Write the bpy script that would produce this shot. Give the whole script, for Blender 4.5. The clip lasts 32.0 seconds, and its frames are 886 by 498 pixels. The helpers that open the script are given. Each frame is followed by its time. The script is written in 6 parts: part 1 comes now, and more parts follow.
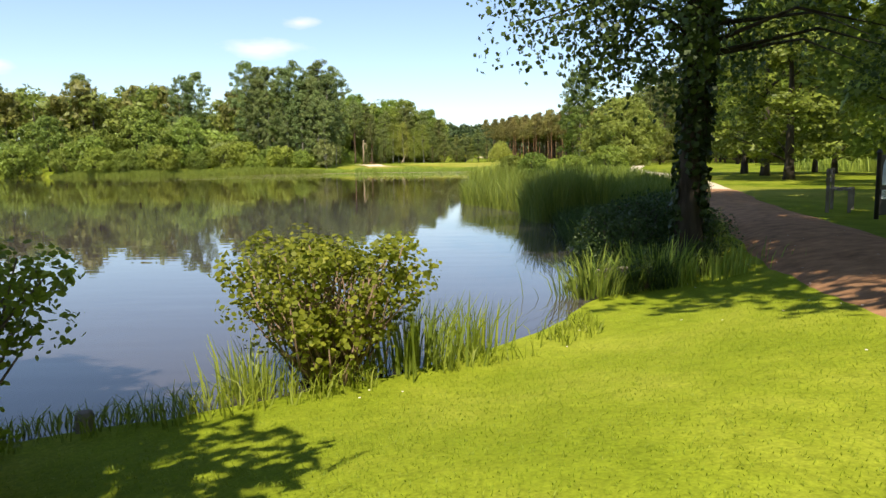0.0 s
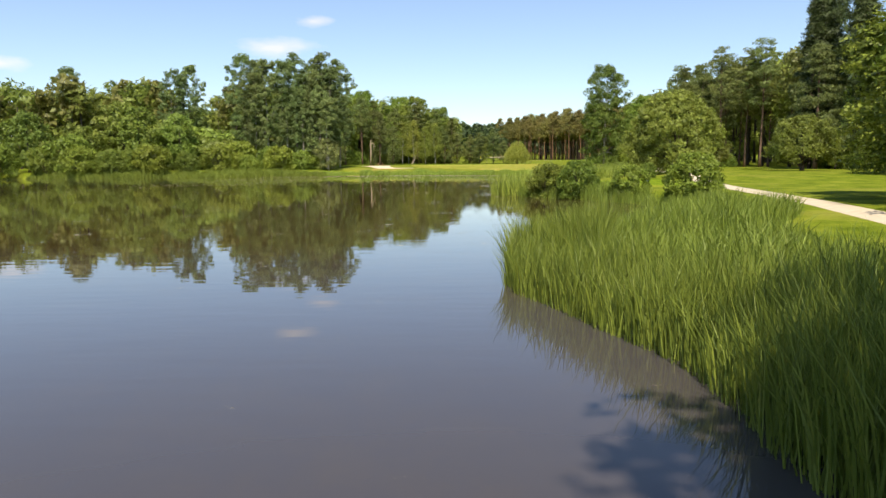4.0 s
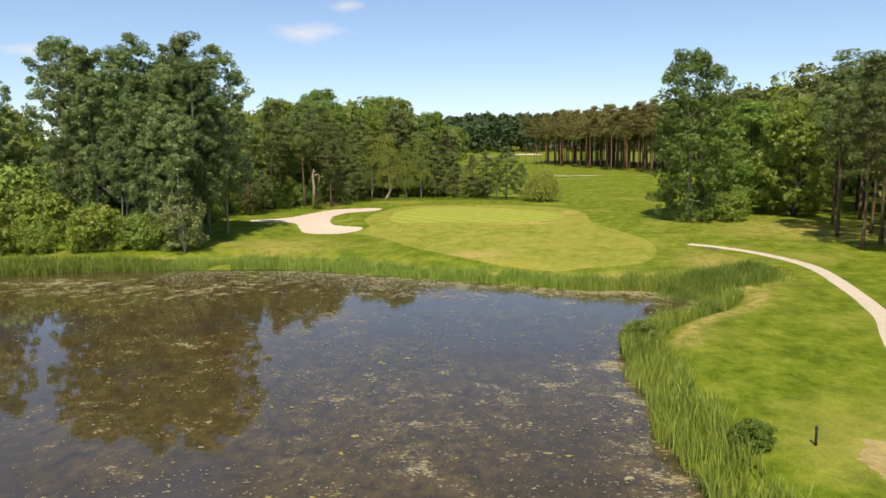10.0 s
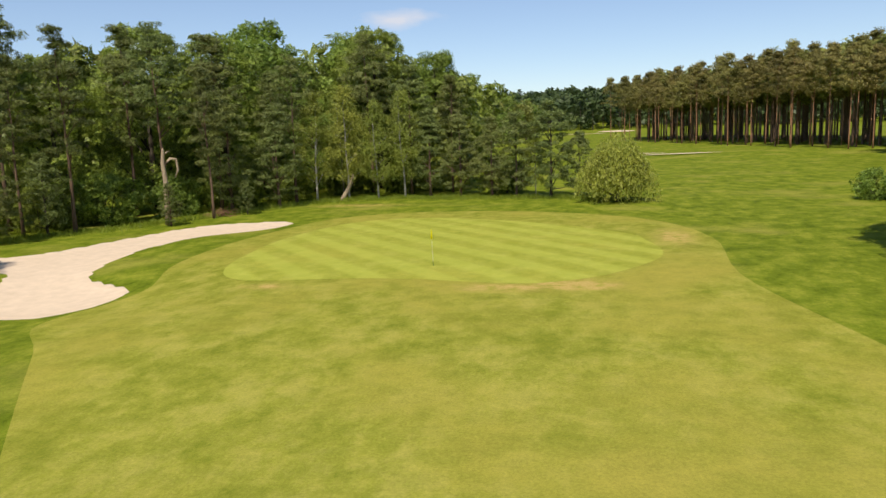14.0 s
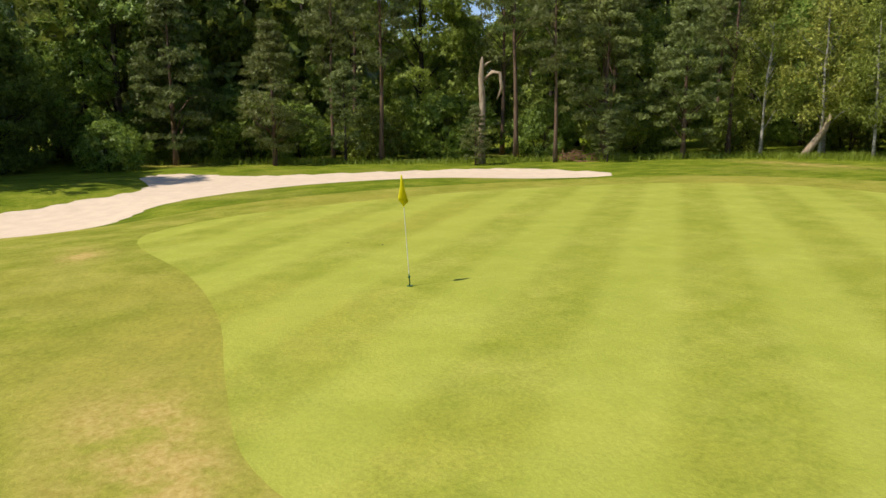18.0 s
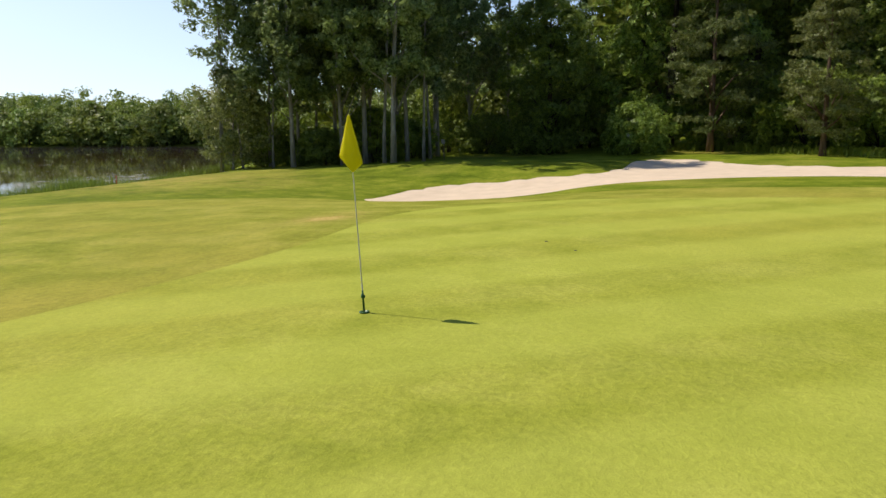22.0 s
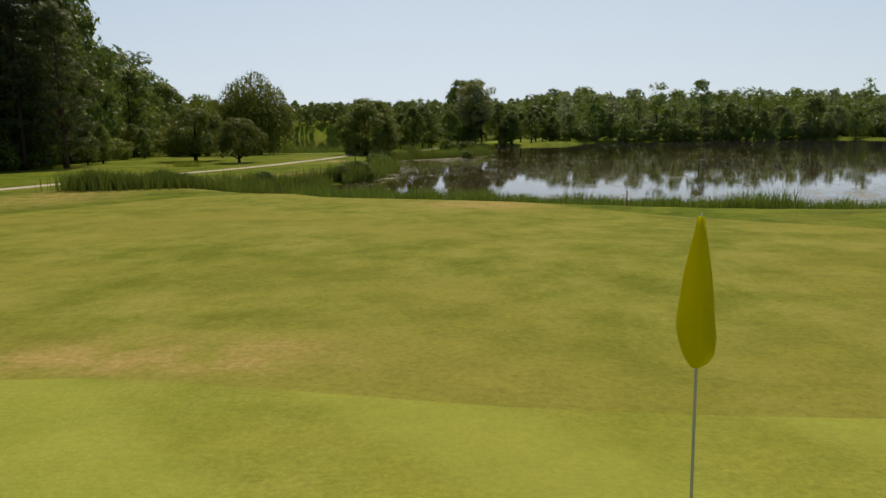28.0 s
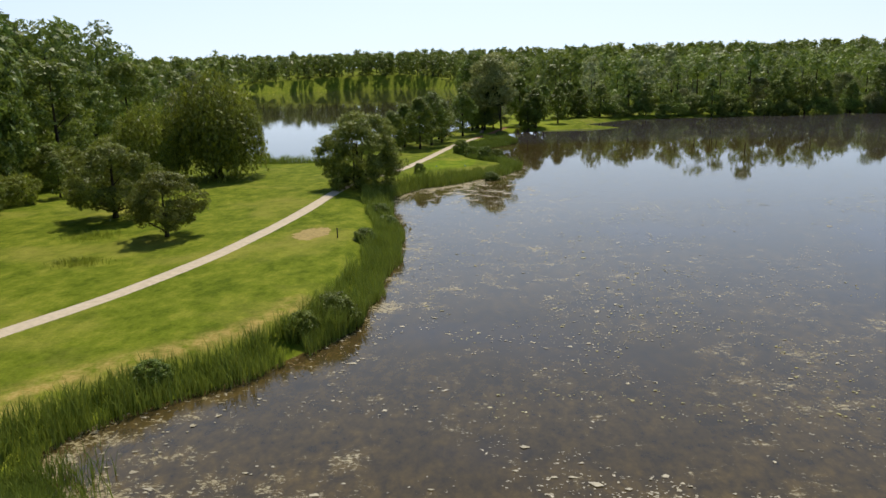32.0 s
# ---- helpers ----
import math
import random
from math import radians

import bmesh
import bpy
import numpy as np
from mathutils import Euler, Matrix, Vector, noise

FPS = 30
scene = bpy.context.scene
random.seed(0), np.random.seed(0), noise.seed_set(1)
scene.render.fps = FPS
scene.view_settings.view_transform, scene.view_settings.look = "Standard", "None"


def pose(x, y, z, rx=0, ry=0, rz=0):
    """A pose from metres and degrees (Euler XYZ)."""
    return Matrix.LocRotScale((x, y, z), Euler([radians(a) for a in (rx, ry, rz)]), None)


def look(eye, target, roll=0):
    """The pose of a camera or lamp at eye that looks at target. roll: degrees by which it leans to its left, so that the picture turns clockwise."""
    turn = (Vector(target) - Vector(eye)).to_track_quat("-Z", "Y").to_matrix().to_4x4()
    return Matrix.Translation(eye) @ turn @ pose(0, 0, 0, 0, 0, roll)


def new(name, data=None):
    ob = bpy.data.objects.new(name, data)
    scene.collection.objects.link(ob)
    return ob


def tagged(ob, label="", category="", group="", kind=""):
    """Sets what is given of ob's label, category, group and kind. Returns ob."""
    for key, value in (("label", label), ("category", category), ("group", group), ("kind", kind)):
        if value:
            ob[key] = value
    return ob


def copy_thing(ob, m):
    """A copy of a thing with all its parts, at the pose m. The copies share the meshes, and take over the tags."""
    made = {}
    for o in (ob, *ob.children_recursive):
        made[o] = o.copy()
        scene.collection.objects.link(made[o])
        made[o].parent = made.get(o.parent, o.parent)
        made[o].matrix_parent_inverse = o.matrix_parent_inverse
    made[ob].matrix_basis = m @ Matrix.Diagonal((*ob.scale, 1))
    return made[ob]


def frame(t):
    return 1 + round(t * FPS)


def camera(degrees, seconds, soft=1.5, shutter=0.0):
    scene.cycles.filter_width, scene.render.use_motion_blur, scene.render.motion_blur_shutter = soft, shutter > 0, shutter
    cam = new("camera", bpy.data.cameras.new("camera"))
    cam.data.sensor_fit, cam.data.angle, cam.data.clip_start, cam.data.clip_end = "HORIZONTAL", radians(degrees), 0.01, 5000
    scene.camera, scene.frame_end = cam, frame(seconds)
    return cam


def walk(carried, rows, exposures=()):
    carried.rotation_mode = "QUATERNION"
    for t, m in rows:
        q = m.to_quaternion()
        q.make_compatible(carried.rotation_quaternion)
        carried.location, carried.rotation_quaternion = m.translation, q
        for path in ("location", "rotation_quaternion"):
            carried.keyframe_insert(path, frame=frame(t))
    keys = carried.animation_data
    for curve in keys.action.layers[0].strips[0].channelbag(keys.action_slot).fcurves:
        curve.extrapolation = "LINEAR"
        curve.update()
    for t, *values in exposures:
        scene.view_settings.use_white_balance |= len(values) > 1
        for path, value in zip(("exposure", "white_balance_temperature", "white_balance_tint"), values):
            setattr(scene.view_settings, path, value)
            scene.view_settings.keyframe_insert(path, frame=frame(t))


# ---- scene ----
from mathutils.geometry import delaunay_2d_cdt

cam = camera(64.0, 32.0)

# The flight: seconds, eye, target, roll
PATH = [
    (0, (-4.91, -194.70, -0.52), (-4.994, -184.769, -1.695), -0.8),
    (0.5, (-4.94, -193.77, -0.50), (-5.031, -183.847, -1.680), -0.7),
    (1, (-4.93, -192.63, -0.48), (-5.045, -182.696, -1.660), -0.8),
    (1.5, (-4.94, -191.35, -0.45), (-5.070, -181.425, -1.630), -0.9),
    (2, (-4.95, -189.80, -0.40), (-5.105, -179.870, -1.580), -0.9),
    (2.5, (-4.99, -187.85, -0.32), (-5.175, -177.920, -1.480), -0.7),
    (3, (-5.06, -185.50, -0.20), (-5.285, -175.565, -1.350), -0.7),
    (3.5, (-5.15, -182.80, -0.02), (-5.370, -172.870, -1.190), -0.5),
    (5.5, (-5.38, -169.82, 1.27), (-5.754, -159.898, 0.073), -0.5),
    (6, (-5.46, -164.49, 1.80), (-5.867, -154.569, 0.607), -0.3),
    (6.5, (-5.42, -158.61, 2.56), (-5.861, -148.690, 1.380), -0.3),
    (7, (-5.07, -152.58, 3.57), (-5.554, -142.668, 2.370), -0.4),
    (7.5, (-4.43, -146.18, 4.80), (-4.927, -136.263, 3.592), -0.5),
    (8, (-3.48, -138.78, 5.80), (-4.010, -128.860, 4.599), -0.4),
    (8.5, (-1.92, -130.84, 6.79), (-2.512, -120.934, 5.567), -0.5),
    (9, (-0.48, -122.71, 7.86), (-1.115, -112.802, 6.613), -0.5),
    (9.5, (1.00, -114.50, 9.02), (0.331, -104.610, 7.738), -0.7),
    (10, (1.99, -106.69, 10.58), (1.313, -96.814, 9.188), -0.7),
    (10.5, (2.26, -97.88, 11.51), (1.642, -88.019, 9.999), -0.5),
    (11, (3.52, -89.11, 12.66), (2.854, -79.267, 11.016), -0.6),
    (11.5, (4.16, -80.54, 13.38), (3.480, -70.723, 11.628), -0.6),
    (12, (4.62, -72.38, 12.90), (3.945, -62.556, 11.138), -0.7),
    (12.5, (4.84, -63.30, 11.60), (4.166, -53.472, 9.875), -0.8),
    (13, (5.27, -54.67, 10.30), (4.564, -44.844, 8.587), -0.9),
    (13.5, (7.63, -46.84, 8.56), (6.373, -37.045, 6.994), -1.7),
    (15.5, (9.70, -23.45, 6.50), (5.625, -14.521, 4.566), -1.3),
    (16, (10.93, -18.90, 5.52), (5.862, -10.481, 3.654), -1.0),
    (16.5, (11.61, -14.49, 4.68), (5.495, -6.803, 2.829), -1.3),
    (17, (12.01, -11.31, 4.08), (4.976, -4.445, 2.275), -0.8),
    (17.5, (11.98, -8.38, 3.60), (4.107, -2.476, 1.795), -0.6),
    (18.5, (11.37, -4.13, 2.83), (2.336, -0.251, 1.033), -0.8),
    (19, (10.62, -2.50, 2.52), (1.225, 0.420, 0.748), -0.8),
    (19.5, (9.89, -1.12, 2.31), (0.239, 0.787, 0.535), -0.6),
    (20, (9.46, -0.00, 2.23), (-0.347, 0.836, 0.440), -0.6),
    (20.5, (8.89, 1.01, 2.18), (-0.946, 0.758, 0.401), -0.6),
    (21, (8.11, 1.93, 2.09), (-1.644, 0.569, 0.336), -0.7),
    (21.5, (7.47, 2.82, 2.10), (-2.051, 0.341, 0.350), -0.5),
    (22, (6.70, 3.53, 2.05), (-2.489, -0.029, 0.321), -0.8),
    (22.5, (6.13, 4.35, 2.09), (-2.553, -0.305, 0.366), -1.0),
    (23, (5.39, 5.12, 2.11), (-2.649, -0.575, 0.404), -1.1),
    (23.5, (4.51, 5.81, 2.08), (-2.731, -0.875, 0.405), -1.1),
    (24, (3.55, 6.38, 2.05), (-2.720, -1.233, 0.383), -0.8),
    (24.5, (2.66, 7.12, 2.13), (-2.537, -1.254, 0.455), -0.8),
    (25, (1.60, 7.83, 2.20), (-2.416, -1.171, 0.511), -0.5),
    (25.5, (0.55, 8.29, 2.24), (-2.266, -1.150, 0.544), -0.3),
    (26, (-0.65, 8.60, 2.25), (-2.197, -1.135, 0.554), -0.2),
    (26.5, (-1.76, 8.65, 2.23), (-2.206, -1.199, 0.536), -0.4),
    (28.5, (1.51, -0.57, 2.89), (1.939, -10.422, 1.248), -0.9),
    (29, (1.59, -3.65, 4.62), (2.023, -13.499, 2.922), -0.9),
    (29.5, (1.91, -6.99, 6.53), (2.363, -16.778, 4.549), -1.0),
    (30, (2.33, -11.02, 8.45), (2.797, -20.750, 6.220), -1.1),
    (30.5, (2.68, -15.09, 10.15), (3.161, -24.801, 7.805), -1.1),
    (31, (2.99, -18.92, 10.89), (3.492, -28.619, 8.490), -1.4),
    (31.5, (3.37, -22.87, 11.06), (3.864, -32.566, 8.663), -1.5),
    (32, (3.50, -26.85, 11.20), (4.005, -36.554, 8.809), -1.6),
]
walk(cam, [(t, look(e, g, r)) for t, e, g, r in PATH],
     exposures=[(0, 0.73, 7000, 10), (3.5, 0.56, 7000, 10), (6, 0.38, 6900, 10), (9, 0.25, 6700, 10), (12, 0.13, 6750, 10), (13.5, 0.08, 6850, 10), (16, 0.12, 6900, 10),
                (19, 0.13, 6550, 10), (22.5, 0.0, 6700, 10), (24, -0.25, 7050, 10), (25, -0.48, 7150, 10), (26, -0.62, 7200, 10), (28.5, -0.64, 7100, 10), (30, -0.48, 6950, 10), (32, -0.21, 6650, 10)])

# ---------------------------------------------------------------- light
SUN_EL = radians(55.5)
world = bpy.data.worlds.new("sky")
scene.world = world
world.use_nodes = True
wn, wl = world.node_tree.nodes, world.node_tree.links
wn.clear()
sky = wn.new("ShaderNodeTexSky")
sky.sky_type, sky.sun_disc = "NISHITA", False
sky.sun_elevation, sky.sun_rotation = SUN_EL, radians(178)
sky.air_density, sky.dust_density, sky.ozone_density, sky.altitude = 1.0, 0.15, 2.0, 100
wb = wn.new("ShaderNodeBackground")
wb.inputs["Strength"].default_value = 0.116
wo = wn.new("ShaderNodeOutputWorld")


def sky_math(op, a, b):
    k = wn.new("ShaderNodeMath")
    k.operation, k.use_clamp = op, op == "SUBTRACT"
    for sock, val in zip(k.inputs, (a, b)):
        if isinstance(val, (int, float)):
            sock.default_value = val
        else:
            wl.new(val, sock)
    return k.outputs[0]


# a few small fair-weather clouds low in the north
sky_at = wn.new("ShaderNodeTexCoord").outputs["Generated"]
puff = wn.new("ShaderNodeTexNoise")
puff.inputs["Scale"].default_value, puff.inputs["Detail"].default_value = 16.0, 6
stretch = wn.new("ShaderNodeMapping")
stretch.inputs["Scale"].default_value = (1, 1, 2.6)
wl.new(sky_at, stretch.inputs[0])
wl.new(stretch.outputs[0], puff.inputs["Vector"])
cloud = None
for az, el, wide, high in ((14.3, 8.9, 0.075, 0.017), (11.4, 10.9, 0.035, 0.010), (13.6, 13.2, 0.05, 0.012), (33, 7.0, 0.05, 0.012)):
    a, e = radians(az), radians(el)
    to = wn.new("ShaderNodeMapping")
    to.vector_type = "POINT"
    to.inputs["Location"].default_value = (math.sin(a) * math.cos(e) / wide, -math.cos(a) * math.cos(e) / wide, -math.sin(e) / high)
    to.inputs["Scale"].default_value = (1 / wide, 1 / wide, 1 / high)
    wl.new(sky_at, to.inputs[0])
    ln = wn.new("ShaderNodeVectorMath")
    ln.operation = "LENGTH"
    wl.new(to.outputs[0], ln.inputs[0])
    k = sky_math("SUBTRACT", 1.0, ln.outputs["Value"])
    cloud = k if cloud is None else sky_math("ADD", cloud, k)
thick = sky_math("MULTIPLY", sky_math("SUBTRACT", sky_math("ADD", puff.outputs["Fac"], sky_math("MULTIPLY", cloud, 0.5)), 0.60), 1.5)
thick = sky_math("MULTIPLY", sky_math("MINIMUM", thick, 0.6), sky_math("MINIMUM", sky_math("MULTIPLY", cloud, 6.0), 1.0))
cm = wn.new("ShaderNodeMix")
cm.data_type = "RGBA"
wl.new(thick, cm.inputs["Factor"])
tint = wn.new("ShaderNodeMix")
tint.data_type, tint.blend_type = "RGBA", "MULTIPLY"
tint.inputs["Factor"].default_value = 1.0
tint.inputs["B"].default_value = (0.84, 0.895, 1.02, 1)
wl.new(sky.outputs[0], tint.inputs["A"])
haze = wn.new("ShaderNodeMix")
haze.data_type = "RGBA"
up_axis = wn.new("ShaderNodeSeparateXYZ")
wl.new(sky_at, up_axis.inputs[0])
# the haze is brighter on the sunward side
sunward = sky_math("POWER", sky_math("SUBTRACT", 0.5, sky_math("MULTIPLY", up_axis.outputs[1], 0.5)), 3.0)
sunward = sky_math("ADD", sky_math("MULTIPLY", sunward, 0.86), 0.08)
wl.new(sky_math("MULTIPLY", sky_math("SUBTRACT", 1.0, sky_math("MULTIPLY", up_axis.outputs[2], 1.05)), sunward), haze.inputs["Factor"])
wl.new(tint.outputs["Result"], haze.inputs["A"])
haze.inputs["B"].default_value = (8.7, 10.3, 12.4, 1)
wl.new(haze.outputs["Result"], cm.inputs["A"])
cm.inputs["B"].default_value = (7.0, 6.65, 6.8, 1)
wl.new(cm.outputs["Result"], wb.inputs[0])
wl.new(wb.outputs[0], wo.inputs[0])
sun_data = bpy.data.lights.new("sun", "SUN")
sun_data.energy, sun_data.angle, sun_data.color = 4.9, radians(0.53), (1.0, 0.92, 0.80)
sun = new("sun", sun_data)
sun.matrix_world = look((0, -60, 90), Vector((0, -60, 90)) + Vector((0.03, math.cos(SUN_EL), -math.sin(SUN_EL))))

# ---------------------------------------------------------------- plan
WATER = -2.0
LAKE = [(-30, -196), (-10, -194.5), (-7.6, -191.2), (-6.4, -190.5), (-4.9, -189.4), (-4.0, -188.3), (-3.2, -186.6),
        (-2.6, -183), (-2.2, -178), (-2.3, -172.7), (-3.5, -168.7), (-2.6, -162), (2.2, -155), (4.6, -147), (4.5, -142.3), (2.1, -136.7),
        (-0.1, -133.1), (-2.0, -130.4), (-2.2, -127.2), (-0.2, -121.8), (6.0, -114.2), (11.8, -108.6), (13.4, -100.5), (11.2, -89),
        (9.9, -80), (10.0, -72.8), (10.9, -62.3), (14.3, -56.5), (18.5, -52.5), (19.7, -48.5), (14.9, -43.9), (10.1, -44.1),
        (4.1, -41.5), (-2.7, -39.2), (-10, -36.2), (-18.4, -33.2), (-26, -33), (-36, -33.5), (-49, -36.5), (-62.7, -36.5),
        (-72, -40.5), (-91, -39), (-108, -47), (-120, -70), (-125, -109), (-124, -150), (-121, -186), (-112, -222),
        (-98, -231), (-66, -226), (-40, -224), (-22, -206)]
POND = [(27, -137), (40, -138.5), (52, -160), (66, -200), (92, -290), (118, -371), (175, -500), (250, -640), (180, -740), (80, -770),
        (10, -640), (-30, -470), (-22, -330), (-6, -260), (3, -222), (10, -195), (16, -176), (22, -158), (25, -145)]
GREEN = [(-11.3, -3.0), (-8.6, -3.8), (-3.8, -3.4), (0, -3.6), (3.1, -4.2), (5.5, -4.5), (7.8, -3.8), (10.2, -2.0), (12.5, 1.3), (13.4, 4.7), (12.8, 9), (11.6, 12.5),
         (5.5, 18.5), (-2.3, 22.9), (-8, 23.5), (-12, 20), (-14, 11.5), (-13.8, 4), (-13.0, -0.5)]
APRON = [(-17.0, -11.2), (-13.2, -16.0), (-9.0, -21.8), (-4.9, -27.3), (-1.2, -31.6), (2.2, -34.6), (5.8, -36.8), (10.0, -38.1), (14.2, -37.4), (17.8, -34.6),
         (20.4, -27), (20.6, -19.5), (18.6, -12), (16.5, -2), (17.2, 10), (14, 20), (5, 27), (-6, 29), (-14, 25), (-17, 14), (-17.6, 2), (-15.6, -5)]
BUNKER = [(-17.3, 21.4), (-18.4, 17.0), (-22.2, 13.2), (-23.2, 8.5), (-23.0, 3.8), (-21.8, -0.8), (-19.4, -2.4), (-16.9, -3.9), (-16.1, -6.6),
          (-18.4, -9.8), (-23.8, -9.6), (-26.2, -5.8), (-28.2, -1.6), (-33.8, -1.0), (-36.0, 1.8), (-31.4, 5.6), (-29.2, 12.5), (-27.6, 18.4), (-24.6, 22.2), (-19.6, 23.2)]
ROUTE = [(-3.6, -198), (-2.3, -193.5), (-1.0, -188.6), (-0.35, -186), (0.65, -182.2), (1.9, -177.6), (3.6, -172), (6.0, -163), (8.4, -152), (10.6, -140),
         (13.6, -124), (16.2, -115), (18.6, -106), (20.0, -90), (21.9, -76.8), (25.0, -66.2), (28.4, -58), (30.9, -47.5), (32.2, -38), (30.8, -31), (27.6, -26), (24.8, -23.8)]


def spline(pts, n, closed=True):
    """Points evenly along a smooth curve through pts."""
    p = np.array(pts, float)
    k = len(p)
    out = []
    for i in range(k if closed else k - 1):
        a, b, c, d = (p[(i + j) % k] if closed else p[min(max(i + j, 0), k - 1)] for j in (-1, 0, 1, 2))
        for t in np.linspace(0, 1, n, endpoint=False):
            out.append(0.5 * ((2 * b) + (c - a) * t + (2 * a - 5 * b + 4 * c - d) * t * t + (3 * b - a - 3 * c + d) * t ** 3))
    if not closed:
        out.append(p[-1])
    return np.array(out)


LAKE_C, POND_C = spline(LAKE, 4), spline(POND, 3)
GREEN_C, APRON_C, BUNKER_C, ROUTE_C = spline(GREEN, 6), spline(APRON, 5), spline(BUNKER, 6), spline(ROUTE, 8, False)


def inside_by(pts, poly):
    """How far each point lies inside a closed curve; outside it is negative."""
    pts = np.asarray(pts, float).reshape(-1, 2)
    best = np.full(len(pts), 1e9)
    odd = np.zeros(len(pts), bool)
    for a, b in zip(poly, np.roll(poly, -1, 0)):
        e = b - a
        w = pts - a
        t = np.clip((w @ e) / (e @ e + 1e-12), 0, 1)
        best = np.minimum(best, ((w - t[:, None] * e) ** 2).sum(1))
        up = (a[1] > pts[:, 1]) != (b[1] > pts[:, 1])
        with np.errstate(divide="ignore", invalid="ignore"):
            odd ^= up & (pts[:, 0] < e[0] * (pts[:, 1] - a[1]) / (e[1] if e[1] else 1e-9) + a[0])
    return np.sqrt(best) * np.where(odd, 1, -1)


def lattice_noise(x, y, size, seed=0):
    """Smooth value noise, 0 to 1."""
    u, v = np.asarray(x) / size + 37.3 * seed, np.asarray(y) / size + 11.7 * seed
    i, j = np.floor(u).astype(int), np.floor(v).astype(int)
    f, g = u - i, v - j
    f, g = f * f * (3 - 2 * f), g * g * (3 - 2 * g)

    def h(a, b):
        s = np.sin(a * 127.1 + b * 311.7 + seed * 74.7) * 43758.5453
        return s - np.floor(s)
    return (h(i, j) * (1 - f) + h(i + 1, j) * f) * (1 - g) + (h(i, j + 1) * (1 - f) + h(i + 1, j + 1) * f) * g


LEVEL_Y = [-5000, -1500, -800, -300, -190, -150, -110, -80, -45, -32, -8, 0, 40, 130, 300, 430, 560, 700, 1400, 5000]
LEVEL_Z = [18, 9, -0.9, -1.4, -1.45, -1.4, -1.05, -0.85, -0.9, -0.85, -0.2, 0.0, 0.1, 1.4, 3.0, 5, 15, 27, 34, 36]


def ground_z(x, y):
    """The height of the ground, vectorised."""
    x, y = np.asarray(x, float).ravel(), np.asarray(y, float).ravel()
    pts = np.stack([x, y], 1)
    flat = np.exp(-(x * x + y * y) / 200)
    land = np.interp(y, LEVEL_Y, LEVEL_Z) + 0.22 * (lattice_noise(x, y, 23, 1) - 0.5) * (1 - flat)
    land = land - 0.7 * np.exp(-((x + 21) / 8.5) ** 2 - ((y + 8) / 9) ** 2) + 0.45 * np.exp(-((x + 31) / 4.0) ** 2 - ((y + 10) / 7) ** 2)
    land = land - 0.3 * np.exp(-((x + 7) / 10) ** 2 - ((y + 24.5) / 8) ** 2)
    far = np.clip((-y - 560) / 360, 0, 1)
    land = land + 19 * far * far * (3 - 2 * far)      # the wooded rise on the southern skyline
    d = -np.maximum(inside_by(pts, LAKE_C), inside_by(pts, POND_C))      # above 0 on land
    shelf = np.clip((x + 40) / 10, 0, 1) * np.clip((17 - x) / 8, 0, 1) * np.clip((y + 60) / 8, 0, 1)      # low reedy bank in the north
    k = np.clip(d / (3.4 + 5.0 * shelf), 0, 1)
    k = (k * k * (3 - 2 * k)) ** (1 + 0.35 * shelf)
    z = WATER + 0.02 + (land - WATER) * k
    bed = WATER - 0.75 * np.clip(-d / 4, 0, 1)
    z = np.where(d > 0, z, bed)
    # the hollow of the bunker and the raised putting surface
    b = inside_by(pts, BUNKER_C)
    z = z - 0.2 * np.clip((b + 0.5) / 2.0, 0, 1) ** 1.3
    return z


# ---------------------------------------------------------------- materials
def material(name, rough=0.6, spec=0.3):
    m = bpy.data.materials.new(name)
    m.use_nodes = True
    m.node_tree.nodes.clear()
    out = m.node_tree.nodes.new("ShaderNodeOutputMaterial")
    p = m.node_tree.nodes.new("ShaderNodeBsdfPrincipled")
    p.inputs["Roughness"].default_value = rough
    p.inputs["Specular IOR Level"].default_value = spec
    m.node_tree.links.new(p.outputs[0], out.inputs[0])
    return m, m.node_tree.nodes, m.node_tree.links, p, out


def coords(n, l, kind="Object", scale=(1, 1, 1)):
    c = n.new("ShaderNodeTexCoord")
    mp = n.new("ShaderNodeMapping")
    mp.inputs["Scale"].default_value = scale
    l.new(c.outputs[kind], mp.inputs[0])
    return mp.outputs[0]


def noise_tex(n, l, vec, scale, detail=4, rough=0.55):
    t = n.new("ShaderNodeTexNoise")
    t.inputs["Scale"].default_value, t.inputs["Detail"].default_value, t.inputs["Roughness"].default_value = scale, detail, rough
    l.new(vec, t.inputs["Vector"])
    return t.outputs["Fac"]


def ramp(n, l, fac, stops):
    r = n.new("ShaderNodeValToRGB")
    e = r.color_ramp.elements
    while len(e) < len(stops):
        e.new(0.5)
    for k, (pos, col) in zip(e, stops):
        k.position, k.color = pos, (*col, 1)
    l.new(fac, r.inputs[0])
    return r.outputs[0]


def blend(n, l, fac, a, b, mode="MIX"):
    m = n.new("ShaderNodeMix")
    m.data_type, m.blend_type = "RGBA", mode
    for sock, v in ((m.inputs["Factor"], fac), (m.inputs["A"], a), (m.inputs["B"], b)):
        if isinstance(v, (int, float)):
            sock.default_value = v
        elif isinstance(v, tuple):
            sock.default_value = (*v, 1)
        else:
            l.new(v, sock)
    return m.outputs["Result"]


def bump(n, l, p, height, strength=0.4, dist=0.02):
    b = n.new("ShaderNodeBump")
    b.inputs["Strength"].default_value, b.inputs["Distance"].default_value = strength, dist
    l.new(height, b.inputs["Height"])
    l.new(b.outputs[0], p.inputs["Normal"])


